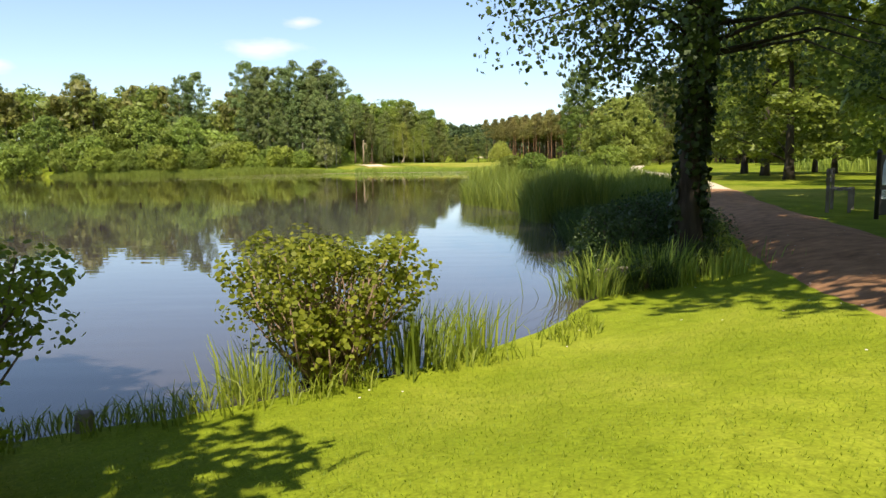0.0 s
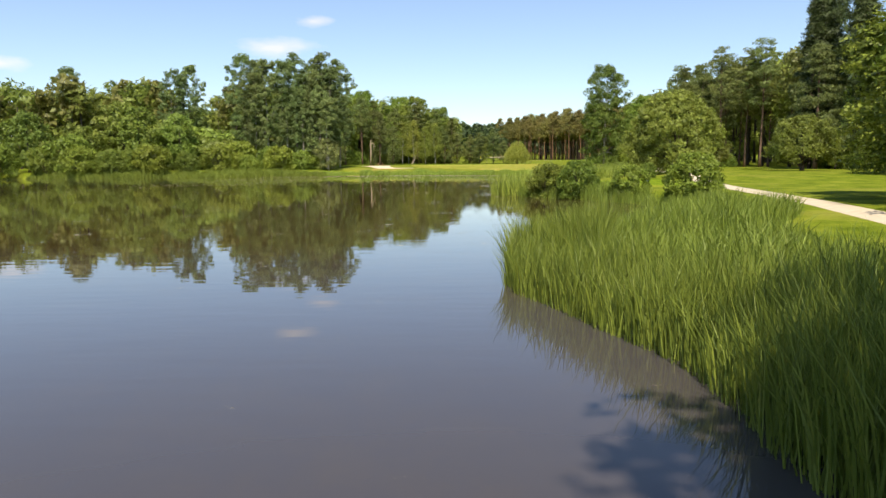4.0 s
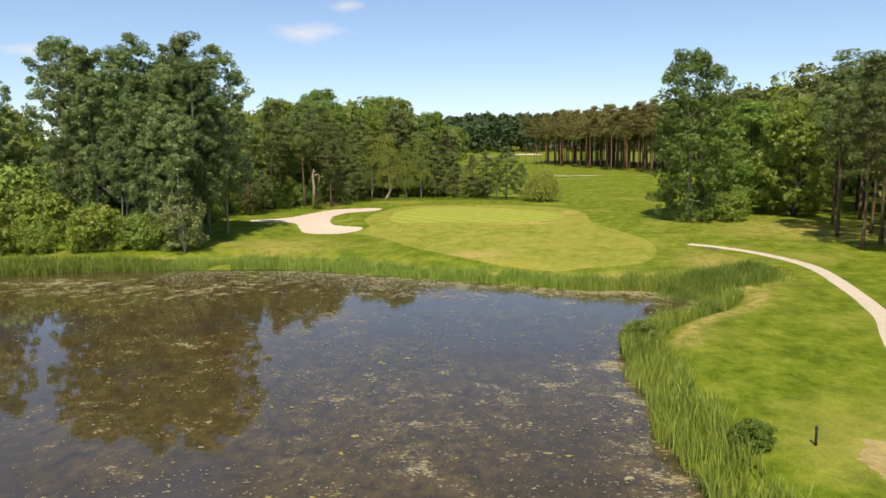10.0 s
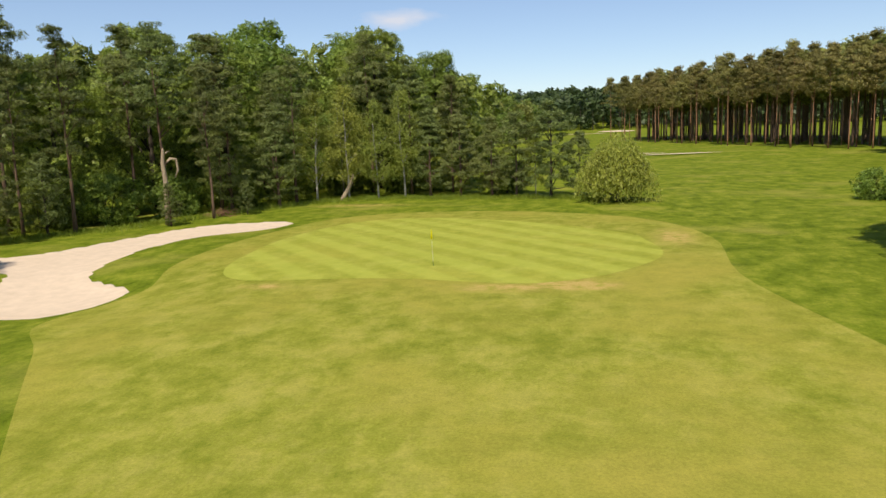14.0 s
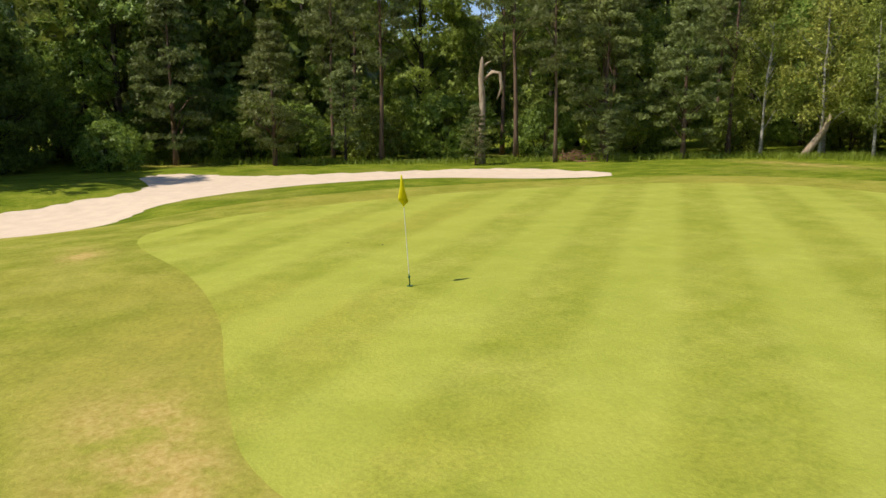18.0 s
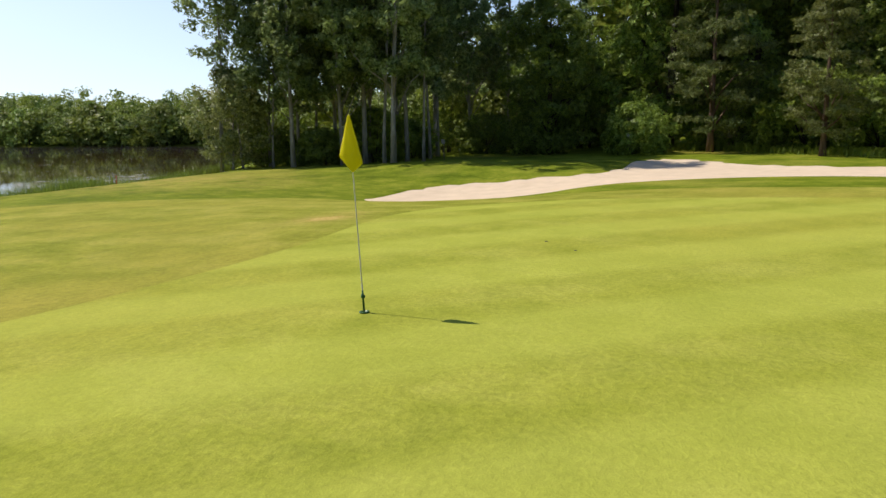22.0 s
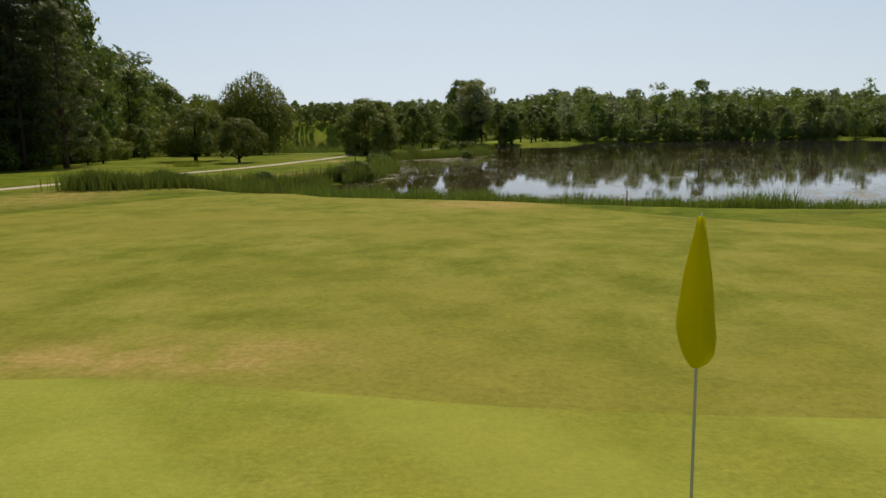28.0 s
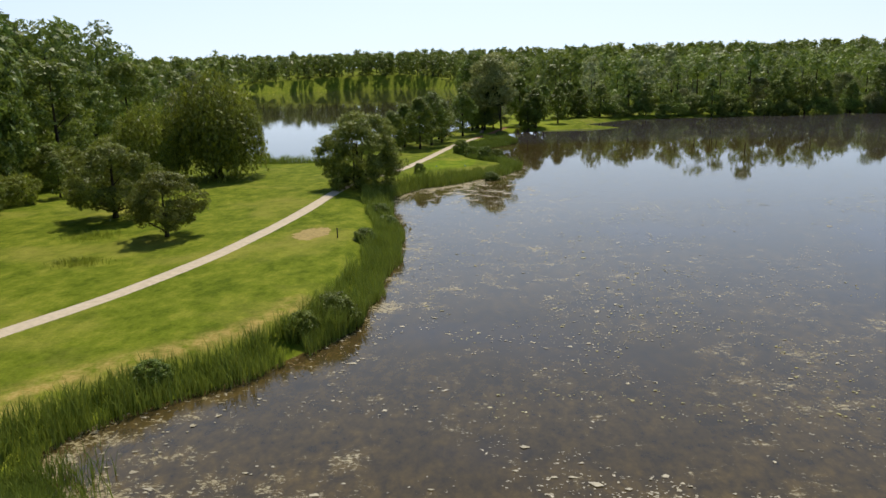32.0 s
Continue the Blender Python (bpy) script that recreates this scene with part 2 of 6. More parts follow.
def turf(name, dark, mid, light, dry, dry_at=0.62, fine=9.0, stripes=None, straw=False):
    m, n, l, p, out = material(name, 0.9, 0.03)
    v = coords(n, l)
    big, small, tiny = noise_tex(n, l, v, 0.11, 5), noise_tex(n, l, coords(n, l, scale=(1, 0.7, 1)), 0.62, 8, 0.72), noise_tex(n, l, v, fine, 4, 0.7)
    c = ramp(n, l, small, [(0.38, dark), (0.5, mid), (0.62, light)])
    c = blend(n, l, ramp(n, l, big, [(dry_at - 0.12, (0, 0, 0)), (dry_at + 0.1, (1, 1, 1))]), c, dry)
    c = blend(n, l, 0.5, c, ramp(n, l, tiny, [(0.25, (0.30, 0.30, 0.30)), (0.75, (0.72, 0.72, 0.72))]), "OVERLAY")
    c = blend(n, l, 0.5, c, ramp(n, l, noise_tex(n, l, coords(n, l, scale=(0.8, 1.2, 1)), 1.1, 8, 0.72), [(0.34, (0.38, 0.41, 0.37)), (0.66, (0.61, 0.59, 0.60))]), "OVERLAY")
    c = blend(n, l, 0.32, c, ramp(n, l, noise_tex(n, l, v, fine * 5, 2, 0.6), [(0.3, (0.34, 0.34, 0.34)), (0.7, (0.68, 0.68, 0.66))]), "OVERLAY")
    if stripes:
        w = n.new("ShaderNodeTexWave")
        w.inputs["Scale"].default_value, w.inputs["Distortion"].default_value = stripes[0], 0.35
        w.inputs["Detail Scale"].default_value = 0.3
        mp = n.new("ShaderNodeMapping")
        mp.inputs["Rotation"].default_value = (0, 0, radians(stripes[1]))
        l.new(v, mp.inputs[0])
        l.new(mp.outputs[0], w.inputs["Vector"])
        c = blend(n, l, ramp(n, l, w.outputs["Fac"], [(0.28, (0, 0, 0)), (0.72, (1, 1, 1))]), c, blend(n, l, stripes[2], c, (0.39, 0.42, 0.075)))
    if straw:
        at = n.new("ShaderNodeAttribute")
        at.attribute_name = "straw"
        k = n.new("ShaderNodeMath")
        k.operation = "MULTIPLY"
        l.new(at.outputs["Fac"], k.inputs[0])
        l.new(ramp(n, l, noise_tex(n, l, v, 1.1, 6, 0.7), [(0.36, (0, 0, 0)), (0.6, (1, 1, 1))]), k.inputs[1])
        c = blend(n, l, k.outputs[0], c, ramp(n, l, tiny, [(0.3, (0.31, 0.22, 0.052)), (0.7, (0.48, 0.37, 0.13))]))
        at = n.new("ShaderNodeAttribute")
        at.attribute_name = "lawn"
        c = blend(n, l, at.outputs["Fac"], c, blend(n, l, 0.85, ramp(n, l, small, [(0.32, (0.136, 0.187, 0.012)), (0.5, (0.198, 0.243, 0.020)), (0.68, (0.268, 0.295, 0.036))]), blend(n, l, 0.5, ramp(n, l, tiny, [(0.25, (0.3, 0.3, 0.3)), (0.75, (0.7, 0.7, 0.7))]), ramp(n, l, noise_tex(n, l, v, 42, 6, 0.8), [(0.32, (0.08, 0.1, 0.08)), (0.68, (0.92, 0.9, 0.9))])), "OVERLAY"))
    l.new(c, p.inputs["Base Color"])
    bump(n, l, p, tiny, 0.5, 0.03)
    return m


def leafy(name, dark, light, glow=0.28, cell=None, stretch=1.0, gap=0.5, hues=(0.484, 0.514)):
    """Foliage: every leaf its own tone, with light coming through it.
    cell: leaf size in a spray of many leaves, with the air between them left open."""
    m, n, l, p, out = material(name, 0.5, 0.25)
    g = n.new("ShaderNodeNewGeometry")
    oi = n.new("ShaderNodeObjectInfo")
    big = noise_tex(n, l, coords(n, l), 0.35, 3)
    c = ramp(n, l, g.outputs["Random Per Island"], [(0.0, dark), (0.75, tuple((a + b) / 2 for a, b in zip(dark, light))), (1.0, light)])
    c = blend(n, l, big, c, blend(n, l, 0.5, c, light))
    if cell:
        vo = n.new("ShaderNodeTexVoronoi")
        vo.inputs["Scale"].default_value = 1 / cell
        l.new(coords(n, l, scale=(1, 1, stretch)), vo.inputs["Vector"])
        one = n.new("ShaderNodeSeparateColor")
        l.new(vo.outputs["Color"], one.inputs[0])
        c = blend(n, l, ramp(n, l, one.outputs[0], [(0.0, (0, 0, 0)), (1.0, (1, 1, 1))]), blend(n, l, 0.85, c, tuple(0.85 * q for q in dark)), blend(n, l, 0.65, c, tuple(min(0.8, 1.2 * q) for q in light)))
    hs = n.new("ShaderNodeHueSaturation")
    mr = n.new("ShaderNodeMapRange")
    mr.inputs["To Min"].default_value, mr.inputs["To Max"].default_value = 0.78, 1.28
    l.new(oi.outputs["Random"], mr.inputs["Value"])
    l.new(mr.outputs[0], hs.inputs["Value"])
    wrap = n.new("ShaderNodeMath")
    wrap.operation = "FRACT"
    seven = n.new("ShaderNodeMath")
    seven.operation = "MULTIPLY"
    seven.inputs[1].default_value = 7.3
    l.new(oi.outputs["Random"], seven.inputs[0])
    l.new(seven.outputs[0], wrap.inputs[0])
    hr = n.new("ShaderNodeMapRange")
    hr.inputs["To Min"].default_value, hr.inputs["To Max"].default_value = hues
    l.new(wrap.outputs[0], hr.inputs["Value"])
    l.new(hr.outputs[0], hs.inputs["Hue"])
    l.new(c, hs.inputs["Color"])
    l.new(hs.outputs[0], p.inputs["Base Color"])
    tr = n.new("ShaderNodeBsdfTranslucent")
    l.new(blend(n, l, 0.4, hs.outputs[0], light), tr.inputs["Color"])
    mx = n.new("ShaderNodeMixShader")
    mx.inputs[0].default_value = glow
    l.new(p.outputs[0], mx.inputs[1])
    l.new(tr.outputs[0], mx.inputs[2])
    if cell:
        open_air = n.new("ShaderNodeBsdfTransparent")
        holes = n.new("ShaderNodeMath")
        holes.operation = "GREATER_THAN"
        l.new(vo.outputs["Distance"], holes.inputs[0])
        holes.inputs[1].default_value = gap
        cut = n.new("ShaderNodeMixShader")
        l.new(holes.outputs[0], cut.inputs[0])
        l.new(mx.outputs[0], cut.inputs[1])
        l.new(open_air.outputs[0], cut.inputs[2])
        l.new(cut.outputs[0], out.inputs[0])
    else:
        l.new(mx.outputs[0], out.inputs[0])
    return m


def plain(name, col, rough=0.6, metal=0.0, var=0.25, scale=6.0, spec=0.4):
    m, n, l, p, out = material(name, rough, spec)
    p.inputs["Metallic"].default_value = metal
    f = noise_tex(n, l, coords(n, l), scale, 5, 0.6)
    l.new(ramp(n, l, f, [(0.25, tuple(c * (1 - var) for c in col)), (0.75, tuple(min(1, c * (1 + var)) for c in col))]), p.inputs["Base Color"])
    bump(n, l, p, f, 0.25, 0.01)
    return m


def bark(name, dark, light, stretch=0.15, scale=7.0):
    m, n, l, p, out = material(name, 0.85, 0.15)
    f = noise_tex(n, l, coords(n, l, scale=(1, 1, stretch)), scale, 6, 0.65)
    g = noise_tex(n, l, coords(n, l), 0.8, 3)
    c = ramp(n, l, f, [(0.32, dark), (0.68, light)])
    l.new(blend(n, l, g, c, blend(n, l, 0.5, c, dark)), p.inputs["Base Color"])
    bump(n, l, p, f, 0.7, 0.04)
    return m


M_ROUGH = turf("rough_grass", (0.078, 0.112, 0.008), (0.128, 0.164, 0.013), (0.190, 0.214, 0.024), (0.245, 0.235, 0.045), 0.65, 6.0, straw=True)
M_APRON = turf("fairway_grass", (0.160, 0.180, 0.020), (0.220, 0.229, 0.033), (0.288, 0.274, 0.055), (0.275, 0.250, 0.045), 0.57, 11.0, straw=True)
M_GREEN = turf("green_grass", (0.228, 0.250, 0.032), (0.262, 0.279, 0.042), (0.300, 0.308, 0.056), (0.300, 0.288, 0.048), 0.64, 16.0, (0.112, -42, 0.36))
M_TEE = turf("tee_grass", (0.092, 0.151, 0.007), (0.134, 0.192, 0.010), (0.189, 0.231, 0.017), (0.260, 0.244, 0.034), 0.66, 11.0)


def water_material():
    """Lake water: dark and clean in the south, brown and weedy where the mesh's own weed value says so."""
    m, n, l, p, out = material("pond_water", 0.03, 0.5)
    p.inputs["IOR"].default_value = 1.42
    v = coords(n, l)
    at = n.new("ShaderNodeAttribute")
    at.attribute_name = "weed"
    b, c3 = noise_tex(n, l, v, 0.55, 9, 0.74), noise_tex(n, l, coords(n, l, scale=(0.8, 1.3, 1)), 4.5, 6, 0.8)
    tuft = noise_tex(n, l, coords(n, l, scale=(1.25, 0.8, 1)), 1.7, 7, 0.68)

    def calc(op, x, y):
        k = n.new("ShaderNodeMath")
        k.operation = op
        for sock, val in zip(k.inputs, (x, y)):
            if isinstance(val, (int, float)):
                sock.default_value = val
            else:
                l.new(val, sock)
        return k.outputs[0]
    f = calc("ADD", calc("MULTIPLY", b, 0.55), calc("MULTIPLY", c3, 0.45))
    f = calc("ADD", f, calc("MULTIPLY", at.outputs["Fac"], 0.20))
    weed = ramp(n, l, f, [(0.625, (0, 0, 0)), (0.67, (1, 1, 1))])
    # plants under the surface, thicker in the weedy north
    under = ramp(n, l, calc("ADD", calc("MULTIPLY", tuft, 0.65), calc("MULTIPLY", b, 0.35)), [(0.37, (0, 0, 0)), (0.50, (0.40, 0.40, 0.40)), (0.64, (1, 1, 1))])
    deep = blend(n, l, calc("MINIMUM", calc("MULTIPLY", at.outputs["Fac"], 5.0), 1.0), (0.056, 0.051, 0.054), (0.037, 0.029, 0.014))
    grown = calc("MULTIPLY", under, calc("MINIMUM", calc("ADD", calc("MULTIPLY", at.outputs["Fac"], 2.6), 0.10), 1.0))
    bed = blend(n, l, grown, deep, (0.124, 0.085, 0.024))
    c = blend(n, l, weed, bed, ramp(n, l, c3, [(0.35, (0.17, 0.125, 0.04)), (0.65, (0.38, 0.33, 0.18))]))
    l.new(c, p.inputs["Base Color"])
    l.new(ramp(n, l, weed, [(0.0, (0.012, 0.012, 0.012)), (1.0, (0.5, 0.5, 0.5))]), p.inputs["Roughness"])
    r = noise_tex(n, l, coords(n, l, scale=(0.6, 2.2, 1)), 1.3, 1)
    bump(n, l, p, calc("ADD", r, calc("MULTIPLY", weed, c3)), 0.055, 0.03)
    return m


M_WATER = water_material()
M_SAND = plain("bunker_sand", (0.59, 0.475, 0.355), 0.9, 0, 0.10, 1.4, 0.1)
M_LITTER = plain("leaf_littered_path", (0.30, 0.165, 0.085), 0.95, 0, 0.45, 5.0, 0.1)
M_GRAVEL = plain("path_gravel", (0.53, 0.45, 0.33), 0.9, 0, 0.16, 3.0, 0.1)
L_POPLAR = leafy("poplar_leaves", (0.050, 0.085, 0.022), (0.31, 0.385, 0.135), 0.42, cell=0.15, gap=0.56)
L_OAK = leafy("oak_leaves", (0.036, 0.072, 0.010), (0.305, 0.39, 0.066), 0.38, cell=0.14, gap=0.56)
L_ALDER = leafy("alder_leaves", (0.043, 0.079, 0.009), (0.295, 0.363, 0.052), cell=0.15, gap=0.56)
L_LONE = leafy("dark_poplar_leaves", (0.026, 0.052, 0.009), (0.215, 0.285, 0.052), 0.28, cell=0.15, gap=0.56)
L_PINE = leafy("pine_needles", (0.042, 0.066, 0.017), (0.245, 0.28, 0.080), 0.3, cell=0.11, stretch=1.6, gap=0.52)
L_RUSTY = leafy("dry_pine_needles", (0.055, 0.060, 0.015), (0.302, 0.265, 0.076), 0.25, cell=0.16, stretch=1.4, gap=0.55)
L_WILLOW = leafy("willow_leaves", (0.045, 0.078, 0.008), (0.32, 0.37, 0.045), cell=0.15, stretch=0.3, gap=0.55)
L_SPRUCE = leafy("spruce_needles", (0.020, 0.036, 0.012), (0.11, 0.145, 0.042), 0.2, cell=0.12, stretch=1.6, gap=0.52)
L_YOUNG = leafy("young_willow_leaves", (0.21, 0.25, 0.036), (0.54, 0.53, 0.11), 0.4, cell=0.12, stretch=0.3, gap=0.55)
L_SALLOW = leafy("sallow_leaves", (0.072, 0.100, 0.016), (0.31, 0.335, 0.065), 0.36, cell=0.12, gap=0.52)
L_SILVER = leafy("silver_leaves", (0.091, 0.121, 0.029), (0.415, 0.444, 0.150), cell=0.2, gap=0.54)
L_BIRCH = leafy("birch_leaves", (0.062, 0.094, 0.013), (0.360, 0.393, 0.072), cell=0.12, gap=0.50)
L_SCRUB = leafy("scrub_leaves", (0.052, 0.090, 0.011), (0.30, 0.355, 0.050), cell=0.14, gap=0.56)
L_FAR_OAK = leafy("far_oak_leaves", (0.045, 0.084, 0.012), (0.275, 0.345, 0.060), cell=0.3, gap=0.66)
L_FAR_ALDER = leafy("far_alder_leaves", (0.055, 0.096, 0.015), (0.30, 0.365, 0.070), cell=0.3, gap=0.66)
L_FAR_PINE = leafy("far_pine_needles", (0.051, 0.070, 0.015), (0.273, 0.277, 0.066), 0.3, cell=0.35, gap=0.70)
L_FAR_SILVER = leafy("far_silver_leaves", (0.095, 0.122, 0.038), (0.36, 0.39, 0.165), cell=0.3, gap=0.68)
L_FAR_DEEP = leafy("deep_wood_leaves", (0.030, 0.060, 0.010), (0.19, 0.25, 0.042), 0.22, cell=0.3, gap=0.68)
L_FAR_DARK = leafy("far_spruce_needles", (0.018, 0.038, 0.012), (0.080, 0.122, 0.038), 0.25, cell=0.6, gap=0.8)
L_SHRUB = leafy("shrub_leaves", (0.075, 0.130, 0.011), (0.40, 0.435, 0.055), 0.48)
L_BANK = leafy("bank_shrub_leaves", (0.042, 0.082, 0.009), (0.25, 0.31, 0.045), 0.3)
# near-black green: deep shade under the ivied tree put into the leaf colour
L_SHADED = leafy("shade_dark_foliage", (0.015, 0.035, 0.007), (0.080, 0.130, 0.027), 0.3)
L_REED = leafy("reed_blades", (0.064, 0.118, 0.014), (0.31, 0.385, 0.065), 0.22)
L_GRASS = leafy("grass_blades", (0.109, 0.168, 0.012), (0.252, 0.302, 0.038), 0.4)
L_LAWN = leafy("lawn_blades", (0.155, 0.220, 0.012), (0.310, 0.355, 0.038), 0.45)
B_GREY = bark("grey_bark", (0.15, 0.14, 0.115), (0.50, 0.47, 0.40))
B_DARK = bark("dark_bark", (0.025, 0.02, 0.015), (0.11, 0.09, 0.065))
B_PINE = bark("pine_bark", (0.07, 0.045, 0.03), (0.25, 0.165, 0.115))
B_RED = bark("red_pine_bark", (0.17, 0.085, 0.048), (0.50, 0.28, 0.16))
B_BIRCH = bark("birch_bark", (0.15, 0.14, 0.12), (0.55, 0.53, 0.48), 1.6, 3.0)

# ---------------------------------------------------------------- mesh helpers


def mesh_from(name, verts, faces, mat, smooth=False):
    me = bpy.data.meshes.new(name)
    me.from_pydata([tuple(v) for v in verts], [], [tuple(int(i) for i in f) for f in faces])
    me.materials.append(mat)
    if smooth:
        me.polygons.foreach_set("use_smooth", [True] * len(me.polygons))
    me.update()
    return me


def mesh_quads(name, verts, mat, size=4):
    """A mesh of loose faces: verts holds size corners for each face."""
    verts = np.asarray(verts, np.float32).reshape(-1, 3)
    k = len(verts) // size
    me = bpy.data.meshes.new(name)
    me.vertices.add(len(verts))
    me.vertices.foreach_set("co", verts.ravel())
    me.loops.add(len(verts))
    me.loops.foreach_set("vertex_index", np.arange(len(verts), dtype=np.int32))
    me.polygons.add(k)
    me.polygons.foreach_set("loop_start", np.arange(0, k * size, size, dtype=np.int32))
    me.polygons.foreach_set("loop_total", np.full(k, size, np.int32))
    me.materials.append(mat)
    me.update(calc_edges=True)
    return me


def part(name, data, parent, label=""):
    ob = new(name, data)
    ob.parent = parent
    return tagged(ob, label)


def tube(path, radii, sides=7):
    """Rings along a path, closed at the tip."""
    path, verts, faces = np.asarray(path, float), [], []
    for i, (p, r) in enumerate(zip(path, radii)):
        d = path[min(i + 1, len(path) - 1)] - path[max(i - 1, 0)]
        d = d / (np.linalg.norm(d) + 1e-9)
        u = np.cross(d, (0.31, 0.95, 0.05) if abs(d[2]) > 0.7 else (0, 0, 1))
        u /= np.linalg.norm(u) + 1e-9
        w = np.cross(d, u)
        for k in range(sides):
            a = 2 * math.pi * k / sides
            verts.append(p + r * (math.cos(a) * u + math.sin(a) * w))
    for i in range(len(path) - 1):
        for k in range(sides):
            a, b = i * sides + k, i * sides + (k + 1) % sides
            faces.append((a, b, b + sides, a + sides))
    faces.append(tuple(range(sides))[::-1])
    faces.append(tuple(range((len(path) - 1) * sides, len(path) * sides)))
    return verts, faces


def joined(pieces):
    verts, faces = [], []
    for v, f in pieces:
        k = len(verts)
        verts += list(v)
        faces += [tuple(i + k for i in q) for q in f]
    return verts, faces


def cards(rng, centres, size, out, droop=0.0, slim=0.6, corners=4):
    """One leaf at each centre that faces roughly along out, turned at random. droop: tips hang."""
    n = len(centres)
    nn = out + rng.normal(size=(n, 3)) * 0.8
    nn /= np.linalg.norm(nn, axis=1)[:, None] + 1e-9
    a = rng.normal(size=(n, 3))
    a[:, 2] -= droop * 2.5
    a -= (a * nn).sum(1)[:, None] * nn
    a /= np.linalg.norm(a, axis=1)[:, None] + 1e-9
    b = np.cross(nn, a)
    s = (size * rng.uniform(0.55, 1.4, n))[:, None]
    c = np.asarray(centres)
    if corners == 3:
        return np.stack([c - a * s * 0.45 + b * s * slim * 0.5, c - a * s * 0.35 - b * s * slim * 0.5, c + a * s * 0.55], 1)
    if corners == 6:
        w = b * s * slim * 0.5
        return np.stack([c - a * s * 0.5, c - a * s * 0.2 + w * 0.9, c + a * s * 0.2 + w, c + a * s * 0.5, c + a * s * 0.2 - w, c - a * s * 0.2 - w * 0.9], 1)
    return np.stack([c - a * s * 0.5, c + b * s * slim * 0.5 + a * s * 0.05, c + a * s * 0.5, c - b * s * slim * 0.5 + a * s * 0.05], 1)

# ---------------------------------------------------------------- ground and water


def gz(x, y):
    return float(ground_z([x], [y])[0])


def axis_steps(parts):
    out = []
    for a, b, s in parts:
        out += list(np.arange(a, b, s))
    return np.array(out + [parts[-1][1]])


GX = axis_steps([(-3200, -600, 200), (-600, -140, 20), (-140, -40, 2.5), (-40, -12, 0.6), (-12, 6, 0.45), (6, 60, 1.0), (60, 130, 2.5), (130, 600, 20), (600, 3200, 200)])
GY = axis_steps([(-3600, -900, 150), (-900, -260, 10), (-260, -200, 1.5), (-200, -164, 0.5), (-164, -12, 1.0), (-12, 25, 0.6), (25, 48, 1.0), (48, 150, 3), (150, 700, 15), (700, 3600, 180)])
xx, yy = np.meshgrid(GX, GY)
zz = ground_z(xx, yy)
zz -= 0.25 * np.clip((inside_by(np.column_stack([xx.ravel(), yy.ravel()]), BUNKER_C) - 0.9) / 1.2, 0, 1)      # room for the sand
nx, ny = len(GX), len(GY)
ii = (np.arange(ny - 1)[:, None] * nx + np.arange(nx - 1)[None, :]).ravel()
ground_me = bpy.data.meshes.new("ground")
gv = np.stack([xx.ravel(), yy.ravel(), zz], 1).astype(np.float32)
gf = np.stack([ii, ii + 1, ii + nx + 1, ii + nx], 1).astype(np.int32)
ground_me.vertices.add(len(gv))
ground_me.vertices.foreach_set("co", gv.ravel())
ground_me.loops.add(gf.size)
ground_me.loops.foreach_set("vertex_index", gf.ravel())
ground_me.polygons.add(len(gf))
ground_me.polygons.foreach_set("loop_start", np.arange(0, gf.size, 4, dtype=np.int32))
ground_me.polygons.foreach_set("loop_total", np.full(len(gf), 4, np.int32))
ground_me.polygons.foreach_set("use_smooth", np.ones(len(gf), bool))
ground_me.materials.append(M_ROUGH)
ground_me.update(calc_edges=True)
shore = -inside_by(gv[:, :2], LAKE_C)
in_north = (gv[:, 1] > -50) & (gv[:, 0] < 16)
band = np.exp(-((shore - np.where(in_north, 3.3, 3.2)) / 0.8) ** 2) * ((gv[:, 1] > -66) & (gv[:, 1] < -20) & (gv[:, 0] > -36))
gully = np.exp(-((gv[:, 0] - 24.5) / 3.5) ** 2 - ((gv[:, 1] + 38) / 9) ** 2)
glade = 0.8 * np.exp(-((gv[:, 0] - 42) / 10) ** 2 - ((gv[:, 1] + 12) / 9) ** 2) + 0.6 * np.exp(-((gv[:, 0] + 22) / 6) ** 2 - ((gv[:, 1] + 24) / 7) ** 2)
bare = np.exp(-((gv[:, 0] - 16.9) / 1.3) ** 2 - ((gv[:, 1] + 81.6) / 2.3) ** 2) + np.exp(-((gv[:, 0] + 16) / 5) ** 2 - ((gv[:, 1] - 36.5) / 1.3) ** 2)
straw = ground_me.attributes.new("straw", "FLOAT", "POINT")
straw.data.foreach_set("value", np.clip(band + gully + glade + bare, 0, 1).astype(np.float32))
lawn = ground_me.attributes.new("lawn", "FLOAT", "POINT")
near_lawn = np.clip((-178 - gv[:, 1]) / 8, 0, 1) * np.clip((gv[:, 0] + 20) / 5, 0, 1) * np.clip((2.0 - gv[:, 0]) / 2, 0.25, 1)
lawn.data.foreach_set("value", near_lawn.astype(np.float32))
tagged(new("ground", ground_me), "mown rough grass rolling between lake and woods", "ground", kind="structure")


